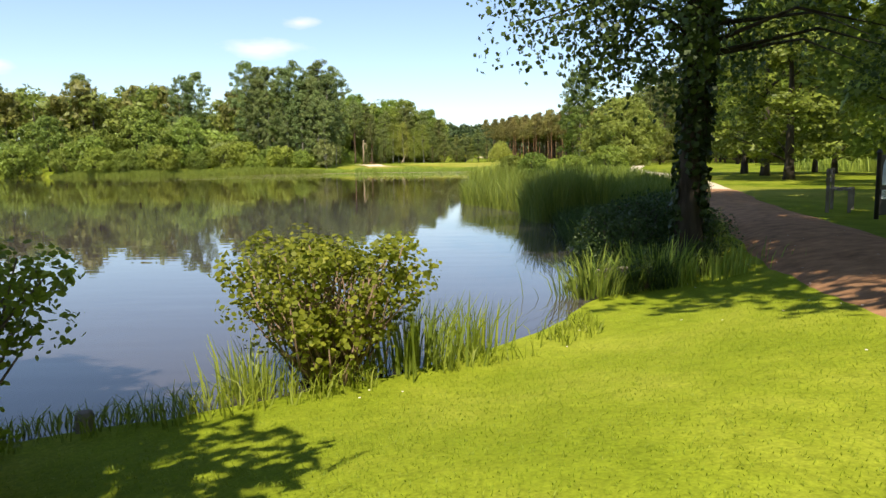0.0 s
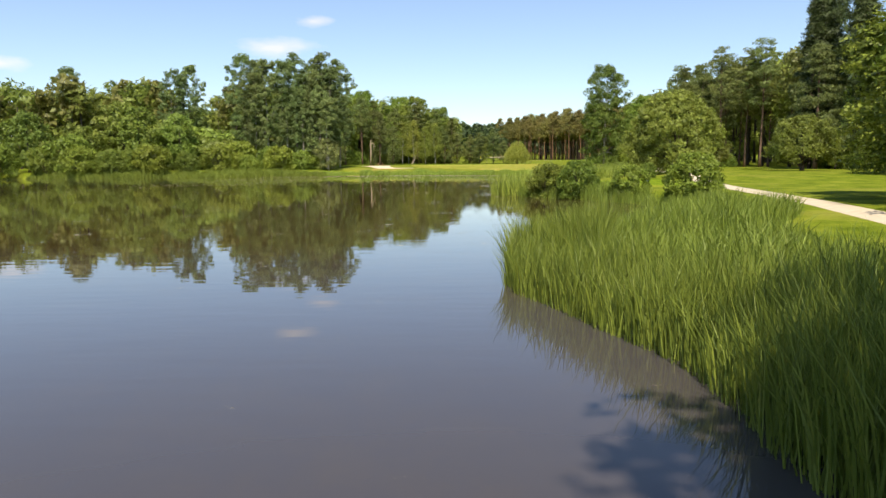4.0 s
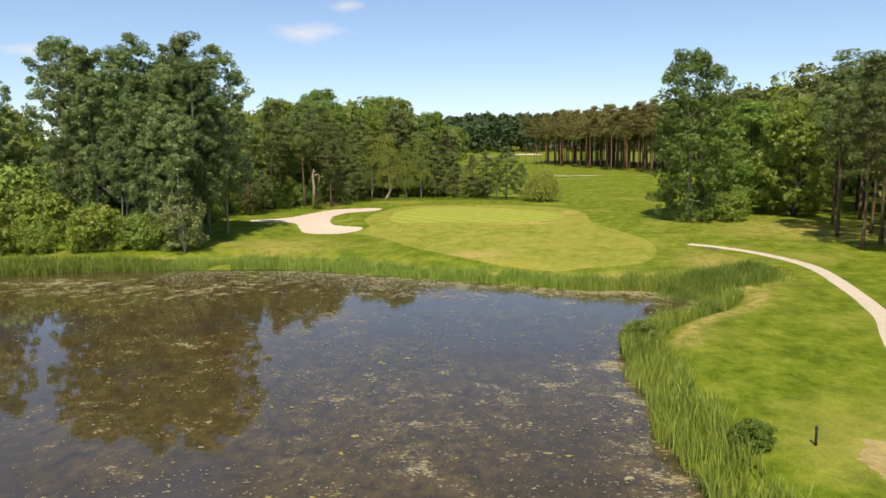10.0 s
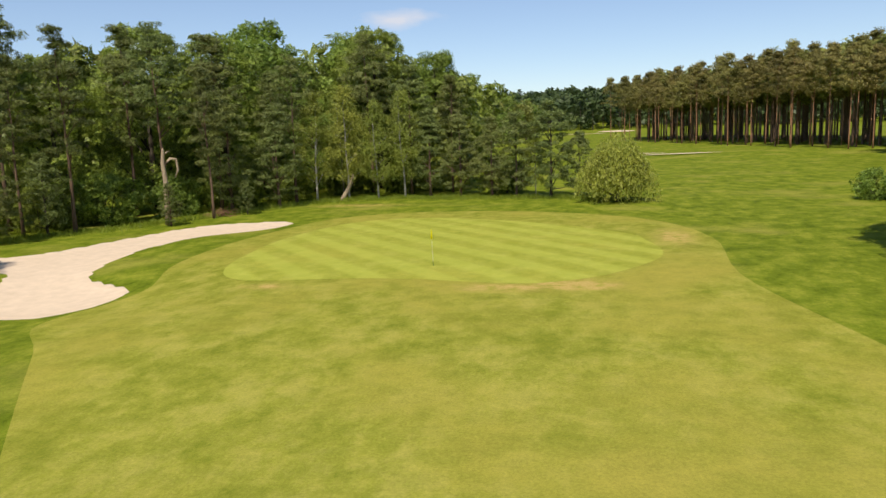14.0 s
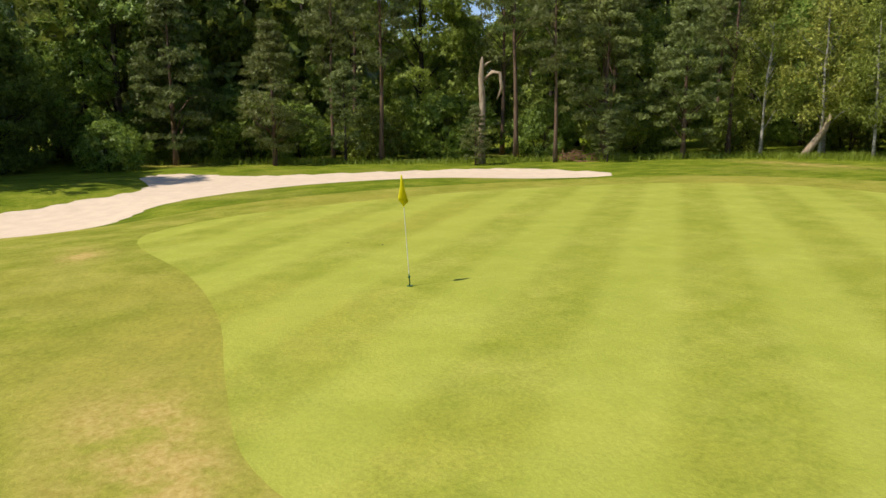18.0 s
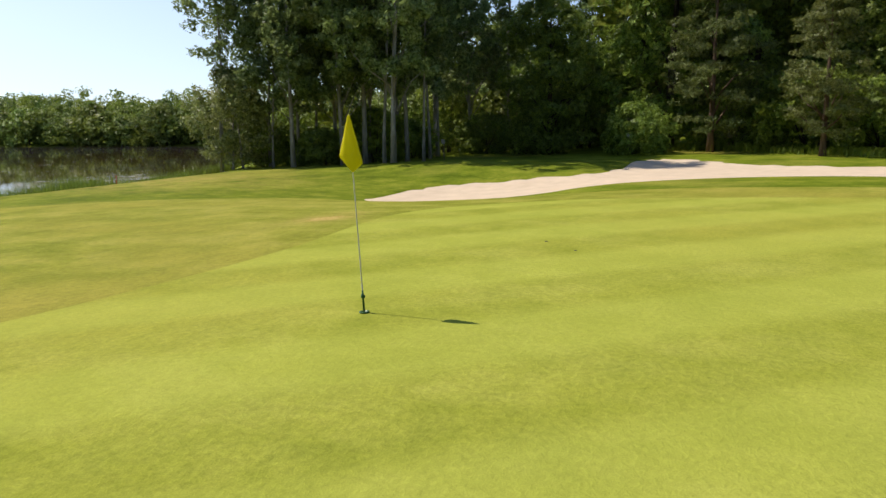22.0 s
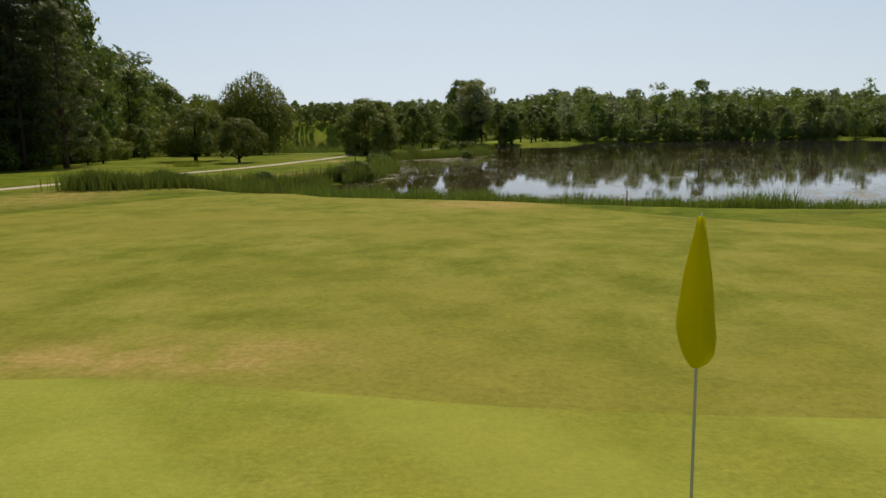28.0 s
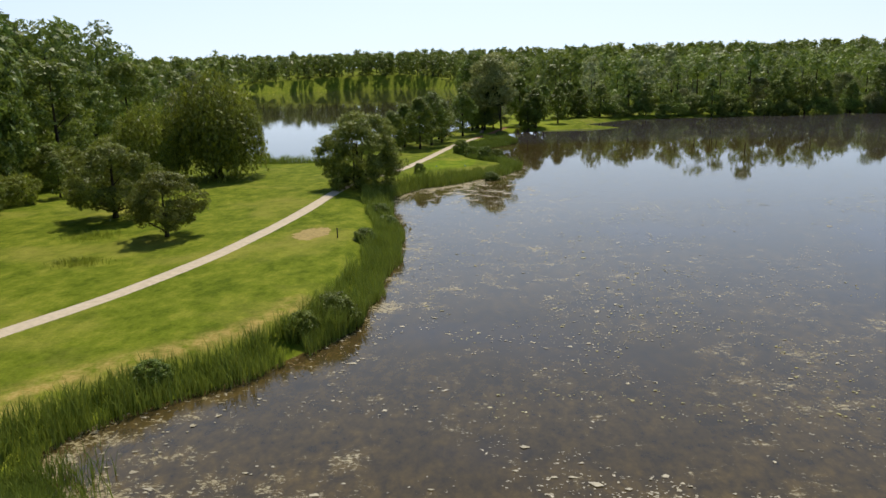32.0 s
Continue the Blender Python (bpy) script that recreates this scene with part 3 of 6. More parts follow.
def sheet(name, curve, step, lift, mat, label, cat, extra=None):
    """A thin surface that lies on the ground inside a closed curve."""
    lo, hi = curve.min(0), curve.max(0)
    gx, gy = np.meshgrid(np.arange(lo[0], hi[0], step), np.arange(lo[1], hi[1], step))
    p = np.stack([gx.ravel(), gy.ravel()], 1)
    p = p[inside_by(p, curve) > step * 0.45]
    allp = [Vector(q) for q in np.concatenate([curve, p])]
    k = len(curve)
    vs, _, fs, *_ = delaunay_2d_cdt(allp, [(i, (i + 1) % k) for i in range(k)], [], 1, 1e-4)
    v = np.array([(q.x, q.y) for q in vs])
    z = ground_z(v[:, 0], v[:, 1]) + lift
    if extra is not None:
        z = z + extra(v)
    return tagged(new(name, mesh_from(name, np.column_stack([v, z]), fs, mat, True)), label, cat, kind="structure")


fairway = sheet("fairway", APRON_C, 0.7, 0.014, M_APRON, "dry yellowish mown approach grass before the green", "fairway")
fp = np.array([v.co[:2] for v in fairway.data.vertices])
scorch = np.zeros(len(fp))
for x, y, rx, ry in ((8.3, -4.7, 1.6, 0.75), (8.3, -4.7, 1.4, 0.65), (8.3, -4.7, 1.2, 0.6), (3.9, -5.4, 1.3, 0.6), (5.6, -5.4, 1.0, 0.4), (-8.2, -5.2, 1.0, 0.5), (14.8, 10.5, 1.0, 3.0), (0.5, -30, 3, 2)):
    scorch += 1.7 * np.exp(-((fp[:, 0] - x) / rx) ** 2 - ((fp[:, 1] - y) / ry) ** 2)
fairway.data.attributes.new("straw", "FLOAT", "POINT").data.foreach_set("value", np.clip(scorch, 0, 2).astype(np.float32))
sheet("putting_green", GREEN_C, 0.7, 0.020, M_GREEN, "closely mown striped golf green", "green")
sheet("bunker", BUNKER_C, 0.6, 0.03, M_SAND, "pale raked sand bunker with grassy lips", "bunker", lambda v: np.where(inside_by(v, BUNKER_C) < 0.12, -0.09, 0.0))


def ribbon(name, line, width, lift, mat, label, seed=3):
    d = np.gradient(line, axis=0)
    d /= np.linalg.norm(d, axis=1)[:, None]
    side = np.stack([-d[:, 1], d[:, 0]], 1)
    rows = []
    for k in np.linspace(-1, 1, 5):
        w = width / 2 * (1 + 0.18 * (lattice_noise(np.arange(len(line)), np.full(len(line), k * 3), 2.2, seed) - 0.5))
        rows.append(line + side * (k * w)[:, None])
    v = np.concatenate(rows)
    n = len(line)
    z = ground_z(v[:, 0], v[:, 1]) + lift + np.repeat([-0.07, 0.0, 0.01, 0.0, -0.07], n)
    f = [(r * n + i, (r + 1) * n + i, (r + 1) * n + i + 1, r * n + i + 1) for r in range(4) for i in range(n - 1)]
    return tagged(new(name, mesh_from(name, np.column_stack([v, z]), f, mat, True)), label, "path", kind="structure")


near_end = [i for i in range(len(ROUTE_C)) if ROUTE_C[i][1] < -171]
ribbon("path", ROUTE_C[near_end[-1]:], 1.65, 0.04, M_GRAVEL, "pale compacted gravel footpath beside the lake")
ribbon("path", ROUTE_C[near_end], 1.85, 0.045, M_LITTER, "shaded earth path strewn with dead leaves")

WX = axis_steps([(-140, -64, 6), (-64, 24, 1.6), (24, 320, 16)])
WY = axis_steps([(-800, -240, 28), (-240, -130, 5), (-130, -28, 1.6)])
wx, wy = np.meshgrid(WX, WY)
wn_, wr = len(WX), len(WY)
wf = [(r * wn_ + c, r * wn_ + c + 1, (r + 1) * wn_ + c + 1, (r + 1) * wn_ + c) for r in range(wr - 1) for c in range(wn_ - 1)]
water_me = mesh_from("water", np.column_stack([wx.ravel(), wy.ravel(), np.full(wx.size, WATER)]), wf, M_WATER, True)
wp = np.column_stack([wx.ravel(), wy.ravel()])
wd = inside_by(wp, LAKE_C)
north_end = np.clip((wp[:, 1] + 116) / 30, 0, 1) * np.clip((wp[:, 0] + 120) / 60, 0, 1)
weed = 0.2 * np.clip((wp[:, 1] + 168) / 8, 0, 1) * np.clip((wp[:, 0] + 80) / 40, 0, 1) * (1 - 0.7 * north_end) + north_end * (0.05 + 0.30 * np.exp(-((wp[:, 1] + 43) / 8) ** 2) * np.clip((wp[:, 0] + 60) / 25, 0, 1)
                    + 0.36 * np.exp(-(wd / 2.2) ** 2) * (wp[:, 0] > -20) + 0.35 * (lattice_noise(wp[:, 0], wp[:, 1], 14, 3) - 0.3) + 0.3 * (lattice_noise(wp[:, 0], wp[:, 1], 4.5, 7) - 0.45))
weed += 0.55 * np.exp(-(wd / 2.2) ** 2) * (wp[:, 0] > -20) * np.clip((wp[:, 1] + 135) / 15, 0, 1) * (1 - north_end)
weed += 0.42 * np.exp(-((wp[:, 0] - 4) / 7) ** 2 - ((wp[:, 1] + 108) / 9) ** 2)
weed[wp[:, 0] > 26] = 0.1
att = water_me.attributes.new("weed", "FLOAT", "POINT")
att.data.foreach_set("value", np.clip(weed, 0, 1).astype(np.float32))
tagged(new("water", water_me), "still dark lake water mirroring the trees", "water", kind="structure")

# ---------------------------------------------------------------- trees


def crown_clusters(rng, h, r, base, shape, n, inner=0.35):
    """Middles of leaf clumps in a crown of radius r between base*h and h."""
    u = rng.random(n) ** 0.85
    a = rng.random(n) * 2 * math.pi
    k = np.sqrt(rng.uniform(inner ** 2, 1, n))
    rad = r * np.array([shape(t) for t in u]) * k
    lump = 1 + 0.18 * np.sin(3 * a + 5 * u) + 0.1 * np.sin(7 * a + 2)
    return np.column_stack([np.cos(a) * rad * lump, np.sin(a) * rad * lump, base * h + u * (1 - base) * h * 0.97])


def puffs(rng, c, per, spread, size, squash=0.75, droop=0.0, slim=0.6, corners=3):
    """Leaves in a puff about each middle, facing outwards and up."""
    q = np.repeat(c, per, 0)
    big = rng.uniform(0.7, 1.25, len(c)).repeat(per)[:, None]
    d = rng.normal(size=q.shape)
    d /= np.linalg.norm(d, axis=1)[:, None]
    off = d * (rng.uniform(0.35, 1.0, len(q)) ** 0.6)[:, None] * spread * 1.45 * big
    off[:, 2] *= squash
    if droop:
        off[:, 2] -= np.abs(rng.normal(size=len(q))) * droop * spread
    middle = np.array([0, 0, c[:, 2].mean()])
    far = q + off - middle
    far /= np.linalg.norm(far, axis=1)[:, None] + 1e-9
    return cards(rng, q + off, size, d * 0.8 + far * 0.5 + np.array([0, 0, 0.35]), droop * 0.6, slim, corners)


def stem_and_limbs(rng, c, h, r, trunk_r, limbs, stems=1, kinky=0.03):
    pieces = []
    for s in range(stems):
        top = 0.93 * h if stems == 1 else h * rng.uniform(0.6, 0.85)
        foot = np.zeros(3) if stems == 1 else np.array([rng.normal() * 0.16 * r, rng.normal() * 0.16 * r, 0])
        out = rng.normal(size=2) * (0.0 if stems == 1 else 0.28 * r)
        ts = np.linspace(0, 1, 9)
        bend = rng.normal(size=(9, 2)).cumsum(0) * kinky * h * 0.12
        path = np.column_stack([foot[0] + out[0] * ts + bend[:, 0] * ts, foot[1] + out[1] * ts + bend[:, 1] * ts, -0.25 + (top + 0.25) * ts])
        rad = trunk_r / (stems ** 0.5) * (1 - 0.93 * ts) + 0.012
        rad[0] *= 1.35
        pieces.append(tube(path, rad, 8))
        for j in rng.permutation(len(c))[: max(2, limbs // stems)]:
            e = c[j]
            hz = max(0.12 * h, e[2] - 0.55 * math.hypot(e[0], e[1]) - 0.05 * h)
            t0 = min(0.95, hz / top)
            p0 = np.array([np.interp(t0, ts, path[:, i]) for i in range(3)])
            mid = (p0 + e) / 2 + np.array([0, 0, 0.06 * h * rng.uniform(-0.4, 1)])
            r0 = max(0.015, np.interp(t0, ts, rad) * 0.45)
            pieces.append(tube([p0, mid, e], [r0, r0 * 0.6, 0.008], 4))
    return pieces


def make_tree(name, label, seed, h, r, base, shape, clusters, per, size, spread, trunk_r, wood, leaves, limbs=12, droop=0.0, slim=0.6,
              stems=1, squash=0.75, category="tree", kinky=0.03, inner=0.35, corners=3, limb_parts=False):
    rng = np.random.default_rng(seed)
    c = crown_clusters(rng, h, r, base, shape, clusters, inner)
    tree = tagged(new(name), label, category, name + "s")
    pieces = stem_and_limbs(rng, c, h, r, trunk_r, limbs, stems, kinky)
    if limb_parts:
        trunk = part("trunk", mesh_from("trunk", *pieces[0], wood, True), tree)
        for k in pieces[1:]:
            part("limb", mesh_from("limb", *k, wood, True), trunk)
    else:
        part("trunk", mesh_from("trunk", *joined(pieces), wood, True), tree)
    part("crown", mesh_quads("crown", puffs(rng, c, per, spread, size, squash, droop, slim, corners), leaves, corners), tree)
    tree["used"] = 0
    return tree


def plant(tree, x, y, scale=1.0, turn=None, wide=1.0, sink=0.05, label=""):
    """Stands a tree, or a copy of it once it stands already, on the ground."""
    turn = (x * 37.7 + y * 91.3) % 360 if turn is None else turn
    m = pose(x, y, gz(x, y) - sink, 0, 0, turn) @ Matrix.Diagonal((scale * wide, scale * wide, scale, 1))
    if tree["used"]:
        return tagged(copy_thing(tree, m), label)
    tree["used"] = 1
    tree.matrix_basis = m
    return tagged(tree, label)


def dome(u):
    return math.sqrt(max(0.04, 1 - (2 * u - 0.85) ** 2 / 1.4))


def egg(u):
    return max(0.12, math.sin(math.pi * (0.12 + 0.88 * u) ** 0.8) * 0.95 + 0.05)


def spire(u):
    return 0.45 + 0.55 * math.sin(math.pi * min(1, 0.2 + 0.7 * u)) if u < 0.92 else 0.4


def cone(u):
    return max(0.06, 1 - 0.92 * u)


def sapling(u):
    return 0.35 + 0.65 * math.sin(math.pi * min(1, 0.25 + 0.6 * u)) if u < 0.8 else max(0.12, 2.6 * (1 - u) + 0.1)


def pillow(u):
    return math.sqrt(max(0.03, 1 - (1.9 * u - 0.7) ** 2 / 1.5))


def umbrella(u):
    return max(0.25, math.sin(math.pi * (0.25 + 0.68 * u)))


poplar = [make_tree("poplar", "tall grey-green poplar on the lake bank", 11 + i, 24, 3.6, 0.20, spire, 200, 48, 0.46, 0.44, 0.145, B_GREY, L_POPLAR, 22, inner=0.35, slim=0.8, kinky=0.05, limb_parts=True) for i in range(3)]
oak = [make_tree("oak", "broad dark green oak at the wood's edge", 21 + i, 17, 5.2, 0.06, dome, 200, 50, 0.60, 0.72, 0.36, B_DARK, L_OAK, 16, inner=0.5, slim=0.8, limb_parts=True) for i in range(3)]
far_oak = [make_tree("oak", "broad dark green oak among other trees", 26 + i, 17, 5.2, 0.06, dome, 110, 42, 0.70, 0.86, 0.36, B_DARK, L_FAR_OAK, 6, inner=0.45, slim=0.8, limb_parts=True) for i in range(3)]
pine = [make_tree("scots_pine", "tall pine with a bare reddish trunk", 31 + i, 21, 2.7 + 0.35 * i, 0.36 + 0.06 * i, (umbrella, egg, umbrella)[i], 85, 66, 0.46, 0.62, 0.20, B_PINE, L_PINE, 20, squash=0.34, kinky=0.04, limb_parts=True) for i in range(3)]
plantation_pine = [make_tree("plantation_pine", "straight pine with a long bare reddish trunk", 46 + i, 21, 3.0, 0.54, egg, 62, 46, 0.60, 0.72, 0.125, B_RED, L_RUSTY, 5, squash=0.45, kinky=0.05, limb_parts=True) for i in range(2)]
bushy_pine = [make_tree("bushy_pine", "full dark pine with branches to low down", 36 + i, 15, 3.4, 0.10, egg, 150, 64, 0.44, 0.62, 0.24, B_PINE, L_PINE, 20, squash=0.32, inner=0.4, limb_parts=True) for i in range(2)]
young_pine = [make_tree("young_pine", "bushy young pine with layered branches", 41 + i, 10, 2.5, 0.10, sapling, 110, 62, 0.32, 0.42, 0.14, B_DARK, L_PINE, 20, squash=0.42, inner=0.25, limb_parts=True) for i in range(2)]
spruce = [make_tree("spruce", "tall dark spruce tapering to a thin tip", 91 + i, 21, 3.3, 0.03, cone, 190, 60, 0.48, 0.62, 0.2, B_DARK, L_SPRUCE, 14, droop=0.3, squash=0.3, inner=0.25, limb_parts=True) for i in range(2)]
birch = [make_tree("birch", "slender pale-barked birch with light foliage", 51 + i, 14, 2.6, 0.2, egg, 120, 60, 0.34, 0.60, 0.12, B_BIRCH, L_BIRCH, 20, droop=0.6, kinky=0.09, limb_parts=True) for i in range(2)]
alder = [make_tree("alder", "rounded green alder beside the water", 61 + i, 11, 3.2, 0.14, egg, 120, 48, 0.46, 0.54, 0.2, B_DARK, L_ALDER, 12, slim=0.8, inner=0.45, limb_parts=True) for i in range(2)]
far_alder = [make_tree("alder", "rounded green alder among other trees", 66 + i, 11, 3.2, 0.14, egg, 70, 40, 0.62, 0.62, 0.2, B_DARK, L_FAR_ALDER, 6, slim=0.8, inner=0.45, limb_parts=True) for i in range(2)]
sallow = [make_tree("sallow", "dense rounded olive-green willow bush", 71 + i, 7.6, 3.9, 0.02, dome, 300, 76, 0.36, 0.50, 0.26, B_DARK, L_SALLOW, 24, stems=4, category="bush", inner=0.7, slim=0.8) for i in range(2)]
thorn = make_tree("hawthorn", "low spreading tree with a rounded crown on a short trunk", 73, 6.4, 3.7, 0.18, pillow, 230, 70, 0.32, 0.42, 0.24, B_DARK, L_SALLOW, 18, category="tree", inner=0.55, slim=0.8, kinky=0.06, limb_parts=True)
silver = make_tree("white_willow", "silvery-leaved willow with an uneven crown", 74, 11, 4.2, 0.07, dome, 150, 54, 0.55, 0.72, 0.24, B_GREY, L_SILVER, 12, stems=3, inner=0.45, slim=0.7, limb_parts=True)
thicket = [make_tree("thicket", "dense leafy scrub under the trees", 76 + i, 5.0, 3.6, 0.02, dome, 92, 40, 0.52, 0.64, 0.12, B_DARK, (L_OAK, L_SCRUB)[i], 14, stems=4, category="bush", inner=0.55, slim=0.8) for i in range(2)]
far_thicket = [make_tree("thicket", "dense leafy scrub along the western shore", 78 + i, 5.0, 3.6, 0.02, dome, 70, 36, 0.52, 0.72, 0.12, B_DARK, (L_FAR_OAK, L_FAR_ALDER)[i], 8, stems=3, category="bush", inner=0.5, slim=0.8) for i in range(2)]
shrub = [make_tree("shrub", "compact leafy green shrub on the bank", 81, 2.2, 1.2, 0.02, dome, 130, 76, 0.105, 0.20, 0.05, B_DARK, L_BANK, 16, stems=4, category="shrub", inner=0.72, corners=3, slim=0.8)]

# west bank: the poplar clump and the woods beside it
for i, (x, y, s) in enumerate([(-33, -15, 0.98), (-36, -18.5, 1.04), (-38.5, -16.5, 0.95), (-42, -19, 1.0), (-45.5, -17, 0.9), (-48.5, -18.5, 0.98), (-52, -16.5, 0.96),
                               (-33.5, -22.5, 0.82), (-36.5, -24, 0.78), (-34.6, -19.4, 0.86), (-37.2, -21.4, 0.8), (-39.8, -22.4, 0.84), (-35.4, -25.6, 0.7), (-55, -14, 0.97), (-69.5, -9, 0.98), (-72, -13, 0.9), (-108, 8, 0.98), (-128, 2, 0.95)]):
    plant(poplar[i % 3], x, y, s * 1.05)
for i, (x, y, s) in enumerate([(-39, -26, 0.8), (-44, -27, 1.0), (-50, -29, 0.8), (-56, -30.5, 1.1), (-62, -33, 1.0), (-68, -36, 1.1),
                               (-75, -38, 1.2), (-82, -37, 1.1), (-90, -36, 1.3), (-98, -40, 1.3), (-106, -44, 1.2), (-114, -54, 1.3), (-71, -35, 1.3), (-86, -34, 1.5), (-102, -38, 1.5),
                               (-38.5, -19, 0.75), (-42, -21, 0.9), (-36.5, -26.5, 0.6), (-48, -21, 1.2), (-55, -20, 1.2), (-46, -9, 1.0)]):
    plant(thicket[i % 2], x, y, s, wide=0.95)
for i, (x, y, s) in enumerate([(-66, -26, 0.72), (-74, -28, 0.8), (-80, -22, 0.88), (-86, -27, 0.8), (-93, -20, 0.95), (-97, -30, 0.85), (-104, -24, 0.95), (-112, -32, 0.9),
                               (-118, -20, 1.0), (-122, -44, 0.8), (-130, -58, 0.8)]):
    plant((far_oak[i % 3], far_alder[i % 2])[i % 5 == 4], x, y, s)
plant(silver, -33.6, -27.2, 0.62, label="pale silvery willow bush at the lake corner")
for x, y, s in ((-58, -27, 0.9), (-70, -31, 0.8), (-92, -31, 0.95)):
    plant(silver, x, y, s)
for i, (x, y, s) in enumerate([(-35.5, -21.5, 0.6), (-39.5, -20.8, 0.65), (-43.5, -18.5, 0.7), (-38.5, -24.5, 0.6), (-46.5, -22.5, 0.75), (-41.5, -24, 0.65), (-49.5, -14.5, 0.8)]):
    plant(thicket[0], x, y, s, wide=1.15, label="dark scrub among the poplar stems")
slim_poplar = [make_tree("poplar", "slender poplar with a long bare stem", 95 + i, 22, 2.3, 0.42, spire, 70, 60, 0.48, 0.55, 0.12, B_GREY, L_POPLAR, 12, inner=0.3, slim=0.8, kinky=0.10, limb_parts=True) for i in range(2)]
for i, (x, y, s) in enumerate([(-33.2, -28.0, 0.74), (-34.8, -16.5, 0.9), (-36.8, -14.6, 0.95), (-38.0, -23.4, 0.85), (-40.4, -20.2, 0.9), (-41.4, -16.0, 0.95), (-43.6, -22.0, 0.85), (-37.6, -19.0, 0.9), (-34.0, -24.4, 0.8)]):
    plant(slim_poplar[i % 2], x, y, s, wide=1.15 if i == 0 else 1.0)
# woods north-west of the green
for i, (x, y, s) in enumerate([(-45, -8, 0.58), (-49, 0, 0.95), (-54, 6, 0.9), (-51, 14, 0.9), (-58, 12, 0.9), (-44, 24, 0.85), (-48, 31, 1.0),
                               (-41, 36, 1.0), (-37, 46, 1.05), (-28, 54, 1.0), (-20, 59, 1.05), (-12, 62, 0.95), (-47, 44, 1.15), (-38, 60, 1.15), (-26, 68, 1.15)]):
    plant(oak[i % 3], x, y, s * 1.14)
for i, (x, y, s) in enumerate([(-36.8, 16.6, 0.8), (-28.3, 26.2, 0.66), (-33.5, 26.5, 0.86), (-31, 33, 0.95), (-40, 14, 0.95), (-25.5, 41, 0.8), (-13, 49, 0.85), (-8, 51, 0.9),
                               (-45, 18, 0.98), (-39, 29, 1.0), (-30, 45, 0.95), (-19, 52, 0.95), (-35, 38, 1.0)]):
    plant(pine[i % 3], x, y, s * 1.1)
for i, (x, y, s) in enumerate([(-43, 3, 0.85), (-29, 31.5, 0.85), (-25.5, 36, 0.95), (-10, 46.5, 0.85), (-6, 45.5, 0.8), (-2, 44, 0.75), (-29.4, 20.2, 0.33), (-38.5, 9, 0.8)]):
    plant(bushy_pine[i % 2], x, y, s)
for i, (x, y, s) in enumerate([(-37.5, 14, 0.75), (5.1, 40.6, 1.12), (8.2, 41.6, 1.0), (1, 43, 0.9), (-26, 29, 0.5)]):
    plant(young_pine[i % 2], x, y, s)
for i, (x, y, s) in enumerate([(-23, 41.5, 0.95), (-19.6, 43.5, 1.0), (-16, 44.0, 0.9), (-13, 45.5, 0.95), (-21.5, 47, 1.0), (3.2, 43.5, 0.6)]):
    plant(birch[i % 2], x, y, s)
for i, (x, y, s) in enumerate([(-41, -1.5, 0.8), (-44, 9, 1.0), (-41.5, 18, 1.0), (-38, 23, 1.0), (-35, 30, 1.0), (-32, 37, 1.0), (-27.5, 44, 1.0), (-22, 51, 1.0), (-15, 52, 1.0), (-9, 54, 1.0),
                               (-47, 4, 1.0), (-49, 20, 1.0), (-36, 42, 1.2), (-1, 48, 0.9), (-45, 13, 1.1), (-51, 8, 1.2)]):
    plant(thicket[i % 2], x, y, s)
# east of the fairway
lone_poplar = make_tree("poplar", "lone tall poplar", 17, 24.5, 5.4, 0.02, spire, 330, 55, 0.55, 0.72, 0.3, B_GREY, L_LONE, 24, inner=0.4, slim=0.8, limb_parts=True)
plant(lone_poplar, 30.5, -2, 1.0, label="lone tall poplar full to the ground beside the fairway")
for i, (x, y, s) in enumerate([(38, 3, 0.9), (43, 9, 0.95), (47, 2, 1.0), (40, 16, 0.9), (46, 24, 1.0), (53, 14, 1.0)]):
    plant(oak[i % 3], x, y, s)
for i, (x, y, s) in enumerate([(33, 1, 0.9), (36, -3, 0.8), (35.5, 33, 0.7), (41, 25, 0.9), (48, -36, 0.7)]):
    plant(thicket[i % 2], x, y, s)
for i, (x, y, s) in enumerate([(42, -28, 0.95), (43.5, -34, 1.0), (46, -38, 1.0), (46, -24, 1.0), (50, -30, 1.05), (44, -18, 0.95), (49, -16, 1.0), (50, 8, 1.0),
                               (53, -40, 1.05), (56, -22, 1.0), (48, -8, 1.0), (52, -35, 1.0), (51, -24, 1.05), (55, -14, 1.05), (54, -3, 1.0), (58, -32, 1.0)]):
    plant(pine[i % 3], x, y, s * 1.18)
k = 0
for row in range(3):
    for j in range(16):
        f = j / 15
        x, y = 64 - 44 * f + row * (6 - 1.5 * f), 124 + 142 * f + row * 3
        plant(plantation_pine[k % 2], x + 1.6 * math.sin(k * 2.3), y + 2 * math.cos(k * 1.7), 1.05 + 0.07 * math.sin(k * 3.1) + 0.04 * math.sin(k * 7.7))
        k += 1
# the isthmus and the east shore
plant(sallow[0], 16.5, -106.4, 1.08)
plant(thorn, 37.3, -90.4, 1.04)
plant(thorn, 28.6, -81.6, 0.78, wide=0.9, label="small rounded tree standing in rough grass")
for x, y, s in ((0.5, -133.6, 1.0), (2.2, -135.6, 1.05), (4.4, -139.5, 0.9), (6.2, -145.2, 1.1), (11, -118, 0.6)):
    plant(shrub[0], x, y, s)
